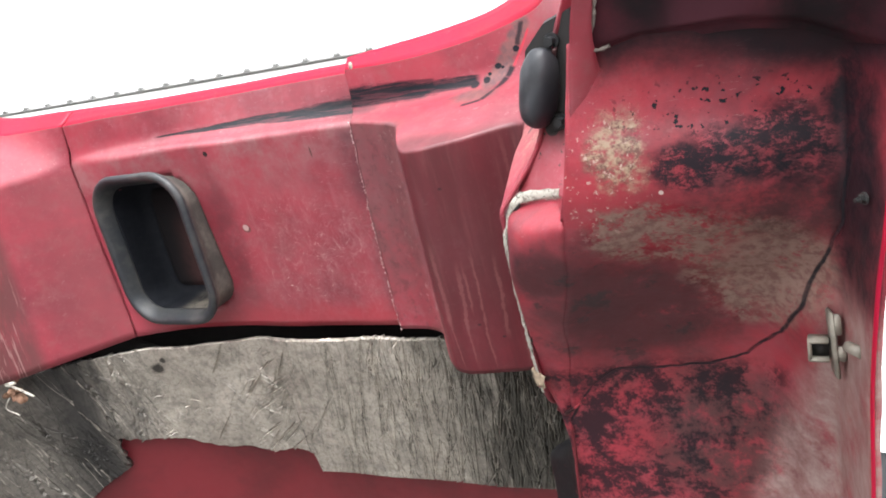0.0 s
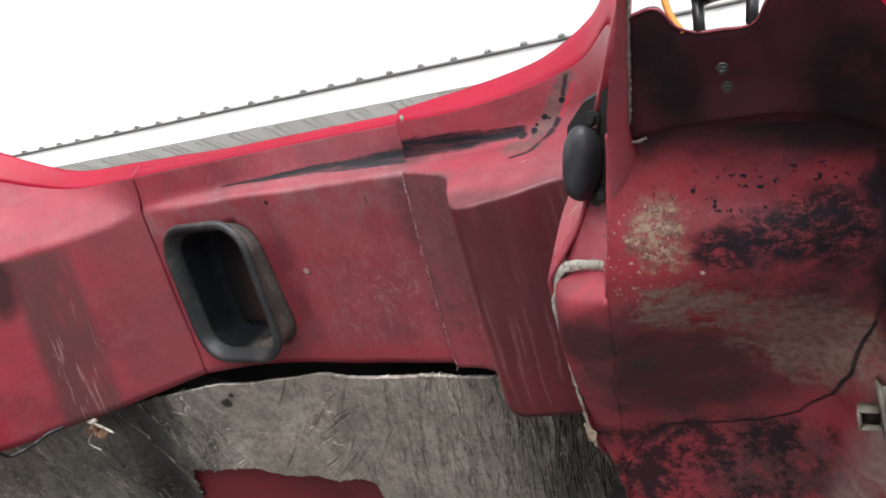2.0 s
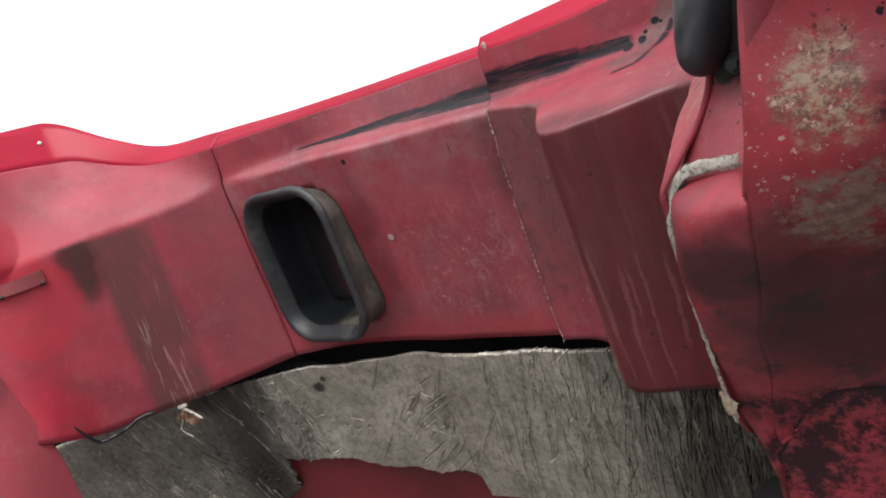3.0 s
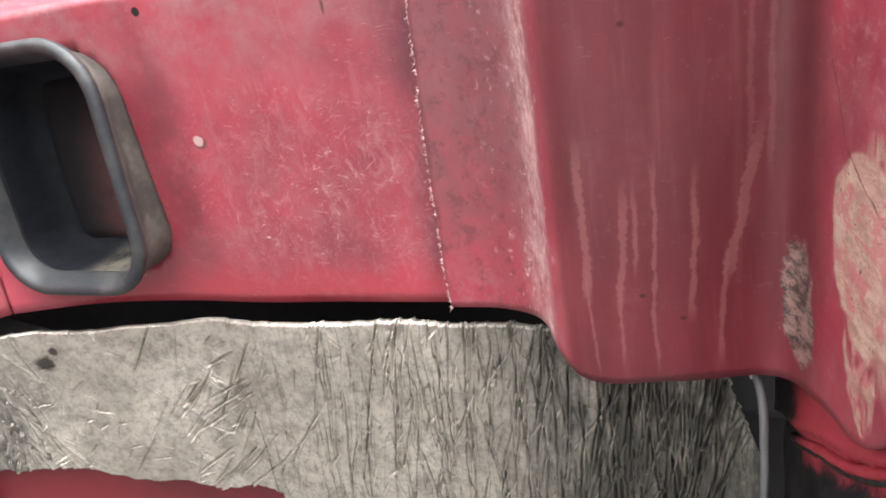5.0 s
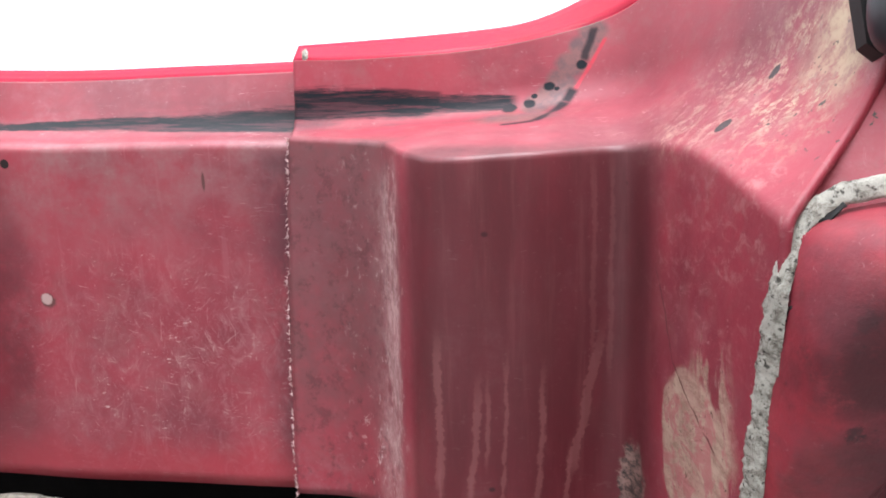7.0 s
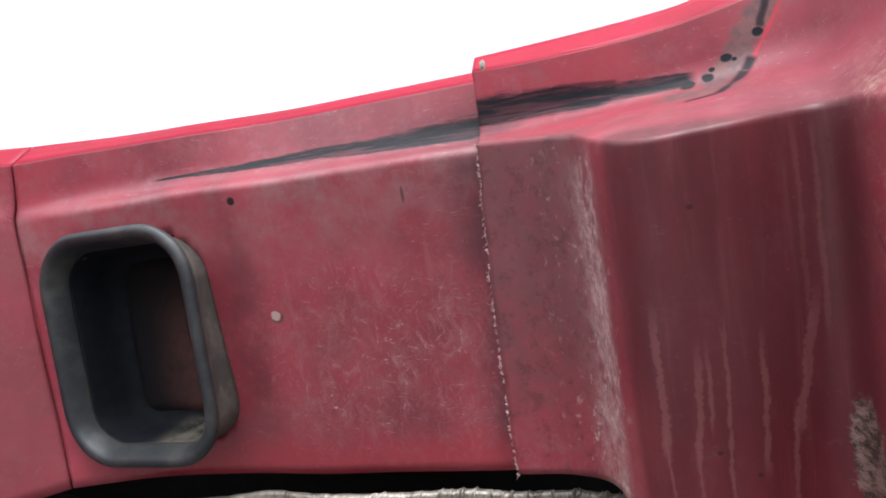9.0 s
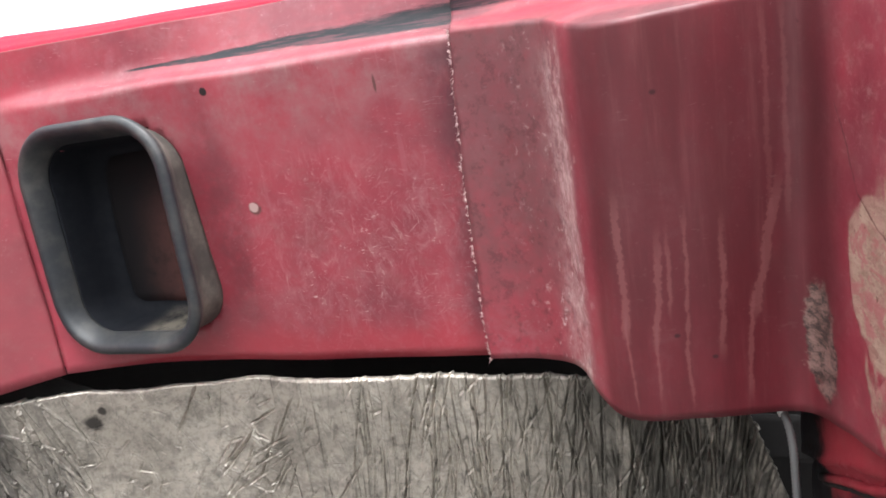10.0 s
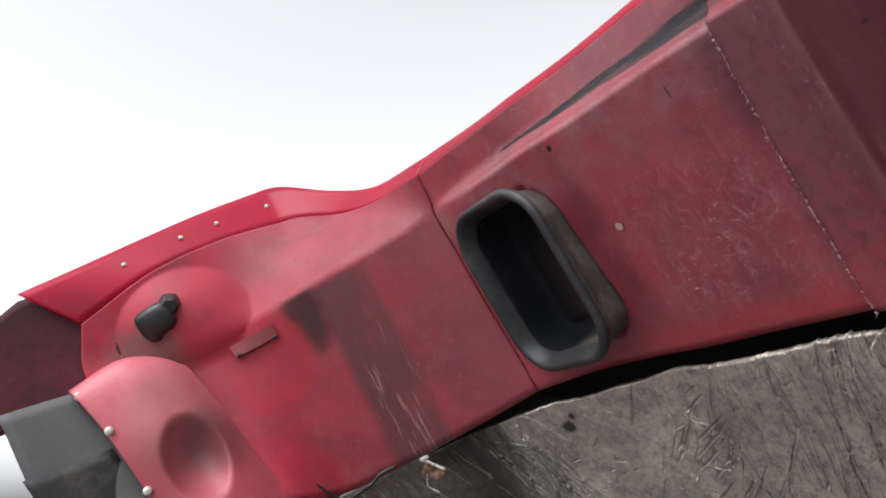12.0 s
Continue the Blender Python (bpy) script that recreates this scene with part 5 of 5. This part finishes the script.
BOND = ((0.391, -0.318, 0.268), (0.392, -0.24, 0.288), (0.395, -0.16, 0.306), (0.4, -0.1, 0.318), (0.407, -0.08, 0.317), (0.418, -0.067, 0.321), (0.438, -0.061, 0.329), (0.468, -0.058, 0.34), (0.486, -0.05, 0.372))
# black ribbon laid as the shadow along the paste's raised edge
gap_line = tuple((u + 0.006, v - 0.001, w + 0.0045) for u, v, w in BOND[1:6])
part("bond_shadow", strap(gap_line, 0.0055, 0.0018, 200, 0.0016, 5, 0.5), GREASE_GAP_BLACK, hood, "black ribbon for the shadow beside the paste")
part("bond_strip", strap(BOND, 0.008, 0.003, 300, 0.0017, 3, 0.55), PASTE, hood, "rough grey-white bonding paste")
part("bond_lump", strap(((0.387, -0.291, 0.272), (0.394, -0.296, 0.282), (0.401, -0.297, 0.289), (0.408, -0.294, 0.294)), 0.009, 0.005, 40, 0.0035, 8, 0.6), plain("tan filler", (0.3, 0.23, 0.16), 0.9, 0, 150, 0.9), hood, "tan lump of squeezed-out paste")

chip = bmesh.new()
bmesh.ops.create_icosphere(chip, subdivisions=1, radius=1)
bmesh.ops.transform(chip, matrix=Matrix.Translation((0.002, 0.094, -0.046)) @ Matrix.Diagonal((0.004, 0.008, 0.003, 1)), verts=chip.verts)
part("edge_chip", chip, PASTE, hood, "pale chip of raw laminate", smooth=False)

# ---- fibres along the cut edge of the lap ----
fibres = bmesh.new()
rnd = random.Random(5)
for i in range(420):
    b = rnd.random()
    tuft = 0.5 + 0.9 * noise.noise((b * 16, 0, 0)) + 0.7 * noise.noise((b * 55, 3, 0))
    if tuft < rnd.uniform(0.1, 0.7):
        continue
    start = Vector(lap_edge[int(b * (len(lap_edge) - 1))]) + Vector((0.0015, rnd.uniform(-0.002, 0.002), -0.001))
    tip = Vector((-rnd.uniform(0.002, 0.0065), rnd.gauss(-0.0012, 0.003), rnd.uniform(-0.003, 0.002))) * (0.5 + 0.6 * tuft)
    bent = start + tip * 0.5 + Vector((0, rnd.uniform(-0.002, 0.002), 0.001))
    t = tube((start, bent, start + tip), (0.0008, 0.0005, 0.0002), 3)
    me = bpy.data.meshes.new("tmp")
    t.to_mesh(me)
    t.free()
    fibres.from_mesh(me)
    bpy.data.meshes.remove(me)
tagged(part("frayed_edge", fibres, plain("glass fibre", (0.55, 0.36, 0.35), 0.7), hood), kind="stuff")

# ---- bump stop on the liner cheek ----
BUMP_N = Vector((-0.32, 0.1, 0.94)).normalized()
BUMP_Y = (Vector((0.15, 1, 0.1)) - BUMP_N * Vector((0.15, 1, 0.1)).dot(BUMP_N)).normalized()
BUMP = Matrix.Translation((0.461, 0.043, 0.302)) @ Matrix((BUMP_Y.cross(BUMP_N), BUMP_Y, BUMP_N)).transposed().to_4x4()


def lump(radii, turn, segs=20, power=0.8):
    bm = bmesh.new()
    bmesh.ops.create_uvsphere(bm, u_segments=segs, v_segments=segs // 2, radius=1)
    for q in bm.verts:
        q.co = Vector([math.copysign(abs(c) ** power * r, c) for c, r in zip(q.co, radii)])
    bmesh.ops.transform(bm, matrix=turn, verts=bm.verts)
    return bm


bumper = lump((0.0185, 0.04, 0.02), Matrix.Identity(4), 36, 0.82)
for q in bumper.verts:
    crease = noise.noise((q.co.x * 90, q.co.y * 55, 3.0))
    q.co += Vector((0, 0, 1)) * (0.0022 * crease - 0.003 * math.exp(-(((q.co.x - 0.003) / 0.006) ** 2) - ((q.co.y - 0.004) / 0.014) ** 2))
bmesh.ops.transform(bumper, matrix=BUMP @ Matrix.Translation((0.0, 0.0, 0.01)), verts=bumper.verts)
stop = part("bump_stop", bumper, rubber("bump stop rubber", (0.018, 0.02, 0.025), 0.12, 0.34), hood, "black oval rubber bump stop")
plate = bmesh.new()
outline = ((0.4985, 0.118), (0.466, 0.107), (0.443, 0.084), (0.434, 0.042), (0.439, 0.012), (0.46, -0.006), (0.478, -0.002))
low = [plate.verts.new((u, v, 0.291)) for u, v in outline]
high = [plate.verts.new((0.467 + (u - 0.467) * 0.93, 0.05 + (v - 0.05) * 0.95, 0.3)) for u, v in outline]
plate.faces.new(low)
plate.faces.new(high[::-1])
for i in range(7):
    plate.faces.new((low[i], high[i], high[(i + 1) % 7], low[(i + 1) % 7]))
part("mounting_plate", plate, GREASE_GAP_BLACK, stop, "greasy black mounting plate", smooth=False)
for at in ((0.474, 0.087, 0.301), (0.472, 0.008, 0.301)):
    for radius, deep, kind in ((0.0085, 0.003, "washer"), (0.0055, 0.012, "bolt")):
        b = bmesh.new()
        bmesh.ops.create_cone(b, segments=18 if kind == "washer" else 6, radius1=radius, radius2=radius * 0.9, depth=deep, cap_ends=True)
        bmesh.ops.translate(b, vec=(at[0], at[1], at[2] + deep / 2), verts=b.verts)
        part(kind, b, BLACK, stop, smooth=False)

# ---- latch bracket and bolts on the liner ----
latch = part("latch_bracket", box((0.7085, -0.219, 0.33), (0.0035, 0.064, 0.02), pose(0, 0, 0, 0, 14, 3), 0.001), STEEL, hood, "small dirty zinc latch bracket with a pin")
part("top_tab", box((0.7125, -0.197, 0.338), (0.007, 0.02, 0.004), pose(0, 0, 0, 0, -20, 3), 0.001), STEEL, latch)
part("lower_tab", box((0.7145, -0.226, 0.337), (0.009, 0.014, 0.005), pose(0, 0, 0, 0, -20, 3), 0.001), STEEL, latch)
part("block", box((0.6965, -0.2165, 0.327), (0.018, 0.0035, 0.016), None, 0.001), STEEL, latch)
part("block", box((0.6965, -0.235, 0.327), (0.018, 0.0035, 0.016), None, 0.001), STEEL, latch)
part("block_end", box((0.689, -0.2258, 0.327), (0.0035, 0.0215, 0.016), None, 0.001), STEEL, latch)
# black box stands in for the block's shaded hollow
part("block_core", box((0.6975, -0.2258, 0.322), (0.015, 0.016, 0.012), None, 0.001), GREASE_GAP_BLACK, latch)
part("pin", tube(((0.72, -0.198, 0.38), (0.731, -0.198, 0.393)), 0.005, 12), STEEL, latch)


def stud(at, out, radius, parent, metal):
    """A hexagonal nut on a round washer, standing off along out."""
    turn = Matrix.Translation(at) @ Vector(out).to_track_quat("Z", "Y").to_matrix().to_4x4()
    for name, r, deep, sides in (("washer", radius * 1.25, radius * 0.3, 16), ("nut", radius * 0.85, radius * 1.1, 6), ("stud", radius * 0.45, radius * 2.0, 10)):
        b = bmesh.new()
        bmesh.ops.create_cone(b, segments=sides, radius1=r, radius2=r * 0.94, depth=deep, cap_ends=True)
        bmesh.ops.transform(b, matrix=turn @ Matrix.Translation((0, 0, deep / 2)), verts=b.verts)
        part(name, b, metal, parent, smooth=False)


OILY = plain("oily steel", (0.09, 0.09, 0.09), 0.35, 0.6)
for at in ((0.633, 0.1275, 0.446), (0.633, 0.1125, 0.437)):
    stud(at, (0, -0.45, 0.9), 0.0036, wall, OILY)
stud((0.735, -0.06, 0.416), (-0.8, 0, 0.6), 0.004, hood, OILY)

# ---- flange below the liner and cable between foil and corner ----
SEAM = ((-0.12, -0.53), (-0.03, -0.5), (0.085, -0.45), (0.135, -0.43), (0.186, -0.4), (0.22, -0.384), (0.27, -0.347), (0.318, -0.301), (0.36, -0.26))
under = []
for b in np.linspace(1, 0, 70):
    under.append([])
    for w0 in np.linspace(-0.1, 0.24, 60):
        top = along(((-0.1, -0.18), (0.03, -0.24), (0.1, -0.3), (0.34, -0.27)), w0)
        v0 = top + (-0.75 - top) * b
        gap = along(SEAM, w0) - v0
        step = min(max(gap / 0.006 + 0.5, 0.0), 1.0)
        swell = min(1.0, max(0.0, (gap - 0.018) / 0.06))
        swell = 0.06 * swell * swell * (3 - 2 * swell) * math.exp(-(((w0 - 0.125) / 0.055) ** 2))
        under[-1].append((0.36 - swell + 0.19 * (w0 - 0.05) + 0.009 * step - 0.004 * math.exp(-(((gap + 0.007) / 0.005) ** 2)) + 0.01 * math.exp(-((gap / 0.003) ** 2)), v0, w0))
part("liner_flange", sheet(np.array(under), None, 0.003, 0.05), RED_FLANGE, hood, thick=0.004)
roll = curve(((0.348, -0.53, -0.062), (0.3625, -0.488, 0.025), (0.379, -0.452, 0.108), (0.3905, -0.414, 0.172), (0.3985, -0.38, 0.22), (0.408, -0.362, 0.247), (0.424, -0.35, 0.2505), (0.437, -0.336, 0.253)), 90)
part("rolled_lip", tube(roll, [0.005 * min(1.0, (89 - i) / 25 + 0.15) + 0.0008 * noise.noise((i * 0.2, 7, 0)) for i in range(90)], 9), RED_FLANGE, hood, "rolled red lip below the corner")
# black tube drawn for the dark groove below the lip
part("lip_gap", tube([p + np.array((0.001, -0.0062, 0.001)) for p in roll[2:68]], [0.0032 + 0.0012 * noise.noise((i * 0.25, 3, 0)) for i in range(66)], 7), GREASE_GAP_BLACK, hood, "thin black tube along the groove under the rolled lip")
cable = tube(curve(((0.305, -0.415, 0.0), (0.312, -0.43, 0.012), (0.318, -0.5, 0.02), (0.317, -0.58, 0.015), (0.312, -0.72, 0.0)), 140), [0.0034 + 0.0011 * (i % 2) for i in range(140)], 10)
cable = part("cable", cable, plain("grey cable sleeve", (0.13, 0.13, 0.13), 0.5), hood, "thin ribbed grey cable")

part("end_cap", tube(((0.303, -0.408, -0.004), (0.306, -0.417, 0.002), (0.31, -0.428, 0.009)), 0.0048, 10), plain("pale plastic", (0.5, 0.5, 0.48), 0.4), cable, "pale cable end")

# ---- the far side: knob, plate, rivets, mud flap, wire ----
KNOB = Matrix.Translation((-0.965, 0.062, 0.512)) @ pose(0, 0, 0, 20, 65, 10)
knob = part("knob", lump((0.036, 0.03, 0.026), KNOB, 14, 0.55), BLACK, hood, "black plastic knob with a faceted grip")
part("stem", tube(((-1.0, 0.06, 0.5), (-0.97, 0.062, 0.508)), 0.022, 12), BLACK, knob)
grip = bmesh.new()
bmesh.ops.create_cone(grip, segments=6, radius1=0.024, radius2=0.017, depth=0.034, cap_ends=True)
bmesh.ops.bevel(grip, geom=grip.edges[:], offset=0.003, segments=1, affect="EDGES")
bmesh.ops.transform(grip, matrix=Matrix.Translation((-0.948, 0.076, 0.482)) @ pose(0, 0, 0, 35, 70, 20), verts=grip.verts)
part("grip", grip, BLACK, knob, smooth=False)
part("collar", tube(((-0.985, 0.04, 0.522), (-0.955, 0.042, 0.528)), (0.02, 0.016), 10), BLACK, knob)
side_grid = sweep(side_rails, (0, 0.016, 0.03, 0), 110, flats=14)
tab_grid = []
for r in range(12, 14):
    tab_grid.append([])
    for q in range(33, 48):
        a, b = side_grid[r + 1, q] - side_grid[r, q], side_grid[r, q + 1] - side_grid[r, q]
        n = np.cross(b, a)
        n = n if n @ (0.5, 0, 1) > 0 else -n
        tab_grid[-1].append(side_grid[r, q] + 0.0075 * n / np.linalg.norm(n))
tab_grid = np.array(tab_grid) + (0.003, 0.02, -0.006)
tab = part("fixing_plate", sheet(tab_grid, None, 0.002), red_simple("plate red", (0.24, 0.04, 0.048)), hood, "narrow riveted plate painted red", smooth=False, thick=0.006)
for q in (1, 13):
    b = bmesh.new()
    bmesh.ops.create_uvsphere(b, u_segments=8, v_segments=5, radius=0.0045)
    bmesh.ops.translate(b, vec=tab_grid[0, q], verts=b.verts)
    part("screw", b, BLACK, tab)
mud = np.array([[(-0.912 + 0.04 * a + 0.03 * b * (1 - a), -0.006 - 0.27 * b + 0.02 * a, 0.66 - 0.075 * b + a * 0.15 * (1 + 0.3 * b)) for a in np.linspace(0, 1, 10)] for b in np.linspace(1, 0, 14)])
mud += np.maximum(-mud[..., 1:2], 0) * (0, 0.12, 0.16)
part("mud_flap", sheet(mud[:, ::-1], None, 0.002), rubber("grey flap rubber", (0.09, 0.092, 0.096), 0.3), hood, "worn black rubber mud flap riveted to the wheel dome", thick=0.005)
low = np.array([[(-0.89 + 0.03 * a, -0.13 - 0.3 * b + 0.02 * a, 0.66 - 0.08 * b + a * 0.14) for a in np.linspace(0, 1, 10)] for b in np.linspace(1, 0, 14)])
low += np.maximum(-low[..., 1:2], 0) * (0, 0.12, 0.16)
part("mud_flap_layer", sheet(low[:, ::-1], None, 0.002), RUBBER, hood, thick=0.005)
for at in ((-0.892, -0.0106, 0.6919), (-0.862, -0.088, 0.676), (-0.852, -0.2068, 0.6656), (-0.845, -0.3256, 0.6512)):
    b = bmesh.new()
    bmesh.ops.create_uvsphere(b, u_segments=12, v_segments=7, radius=0.008)
    bmesh.ops.scale(b, vec=(0.6, 1, 1), verts=b.verts)
    bmesh.ops.translate(b, vec=at, verts=b.verts)
    part("rivet", b, RIVET, hood)
part("wire", tube(curve(((-0.955, -0.334, 0.44), (-0.925, -0.337, 0.425), (-0.91, -0.354, 0.405), (-0.91, -0.388, 0.385), (-0.918, -0.418, 0.36), (-0.904, -0.417, 0.335), (-0.908, -0.418, 0.31), (-0.895, -0.408, 0.28), (-0.887, -0.41, 0.25)), 60), 0.004, 8), BLACK, hood, "black wire along the panel's lower edge")

# ---- clump of debris caught under the panel's edge ----
nest = new("debris_clump")
nest.matrix_world = HOOD @ Matrix.Translation((-0.885, -0.432, 0.186)) @ Matrix.Scale(1.3, 4)
tagged(nest, "crumbly brown and white clump of debris hanging from the hood's edge", "debris")
rnd = random.Random(9)
CRUMB = plain("brown crumbs", (0.3, 0.17, 0.11), 0.9, 0, 120, 0.6)
for i in range(14):
    p = Vector((rnd.uniform(-0.02, 0.02), rnd.uniform(-0.03, 0.008), rnd.uniform(-0.012, 0.012)))
    part("crumb", lump((rnd.uniform(0.005, 0.01), rnd.uniform(0.004, 0.008), rnd.uniform(0.005, 0.009)), Matrix.Translation(p) @ pose(0, 0, 0, i * 40, i * 70, 0), 8, 1.2), CRUMB, nest)
part("fluff", lump((0.014, 0.006, 0.008), Matrix.Translation((0.014, 0.006, 0.008)), 10, 1.3), PASTE, nest, "white fluff")
part("thread", tube(curve(((0.01, 0.004, 0.01), (0.04, 0.0, 0.012), (0.07, -0.012, 0.01)), 14), 0.0022, 6), PASTE, nest)
part("thread", tube(curve(((0.0, -0.02, 0.01), (-0.02, -0.04, 0.01), (0.015, -0.05, 0.012)), 14), 0.0014, 6), PASTE, nest)

# ---- black mirror standing in the notch of the fender, with an orange strap ----
mirror = new("fender_mirror")
mirror.matrix_world = HOOD @ Matrix.Translation((0.6385, 0.161, 0.448)) @ pose(0, 0, 0, -30, 0, 0) @ Matrix.Scale(0.63, 4)
tagged(mirror, "black plastic mirror on two legs, standing on the fender's notched edge", "mirror")
head = np.array([[(x * (0.036 + 0.006 * math.sin(3 * b)), 0.03 + 0.14 * b, 0.012 * (1 - x * x) * (1 - 0.4 * b)) for x in np.linspace(-1, 1, 14)] for b in np.linspace(0, 1, 14)])
part("housing", sheet(head, None, 0.001), BLACK, mirror, thick=0.02)
for x in (-0.029, 0.03):
    part("leg", box((x, 0.014, -0.006), (0.012, 0.05, 0.016), pose(0, 0, 0, 0, 0, -x * 90), 0.003), BLACK, mirror)
part("cross_bar", box((0, 0.036, -0.006), (0.05, 0.012, 0.014), None, 0.003), BLACK, mirror)
strap_o = part("strap", tube(curve(((0.611, 0.158, 0.455), (0.601, 0.174, 0.446), (0.597, 0.188, 0.44), (0.592, 0.202, 0.43), (0.585, 0.23, 0.42)), 24), 0.0026, 6), plain("orange webbing", (0.75, 0.28, 0.05), 0.7), None)
strap_o.matrix_world = HOOD
tagged(strap_o, "faded orange strap hanging over the fender's edge", "strap")

# ---- ground and building ----
ground = bmesh.new()
bmesh.ops.create_grid(ground, x_segments=2, y_segments=2, size=600)
tagged(part("ground", ground, plain("packed gravel", (0.13, 0.125, 0.118), 0.9, 0, 8), None), "packed grey gravel yard", "ground", kind="structure")

EAVE_A, EAVE_D = Vector((-4.5, 6.57, 4.0)), Vector((0.937, -0.35, 0)).normalized()
OUT = Vector((-EAVE_D.y, EAVE_D.x, 0))
if OUT.y > 0:
    OUT = -OUT
BUILD = Matrix.Translation(EAVE_A) @ Matrix((EAVE_D, -OUT, (0, 0, 1))).transposed().to_4x4()
barn = new("metal_building")
barn.matrix_world = BUILD
tagged(barn, "white metal-clad building with ribbed soffit and dark wainscot", "building")
DARK_CLAD = plain("dark wainscot metal", (0.03, 0.032, 0.036), 0.45, 0.2)
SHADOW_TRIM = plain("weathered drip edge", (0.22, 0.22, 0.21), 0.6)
part("wall", box((2, 0.75, -1.2), (20, 0.1, 2.0)), WHITE, barn, smooth=False)
part("wainscot", box((2, 0.75, -3.36), (20, 0.1, 1.28)), DARK_CLAD, barn, smooth=False)
part("belt_trim", box((2, 0.7, -2.7), (20, 0.06, 0.05)), WHITE, barn, smooth=False)
part("lower_wall", box((2, 0.75, -2.45), (20, 0.1, 0.46)), WHITE, barn, smooth=False)
part("fascia", box((2, 0.02, -0.1), (20, 0.03, 0.19)), WHITE, barn, smooth=False)
part("drip_edge", box((2, 0.0, 0.004), (20, 0.05, 0.012)), SHADOW_TRIM, barn, smooth=False)
part("soffit", box((2, 0.36, -0.185), (20, 0.64, 0.02)), WHITE, barn, smooth=False)
part("soffit_trim", box((2, 0.69, -0.21), (20, 0.03, 0.05)), WHITE, barn, smooth=False)
rib = bmesh.new()
for at, wide, deep in ((-0.045, 0.03, 0.02), (0.045, 0.03, 0.02), (0.13, 0.02, 0.008)):
    b = box((at, 0.36, -0.195 - deep / 2), (wide, 0.63, deep))
    me = bpy.data.meshes.new("tmp")
    b.to_mesh(me)
    b.free()
    rib.from_mesh(me)
    bpy.data.meshes.remove(me)
first = part("soffit_rib", rib, WHITE, barn, smooth=False)
end = part("roof_rib", box((0, 0.06, 0.018), (0.05, 0.2, 0.03), None, 0.008), SHADOW_TRIM, barn, smooth=False)
wall_rib = part("wall_rib", box((0, 0.69, -1.45), (0.05, 0.03, 2.45), None, 0.008), WHITE, barn, smooth=False)
for i in range(46):
    for ob, gap in ((first, 0.4), (end, 0.27), (wall_rib, 0.3)):
        if -7.6 + gap * (i + 1) < 11:
            twin = new(ob.name.split(".")[0], ob.data)
            twin.parent = barn
            twin.location.x = -7.0 + gap * (i + 1)
for ob in (first, end, wall_rib):
    ob.location.x = -7.0
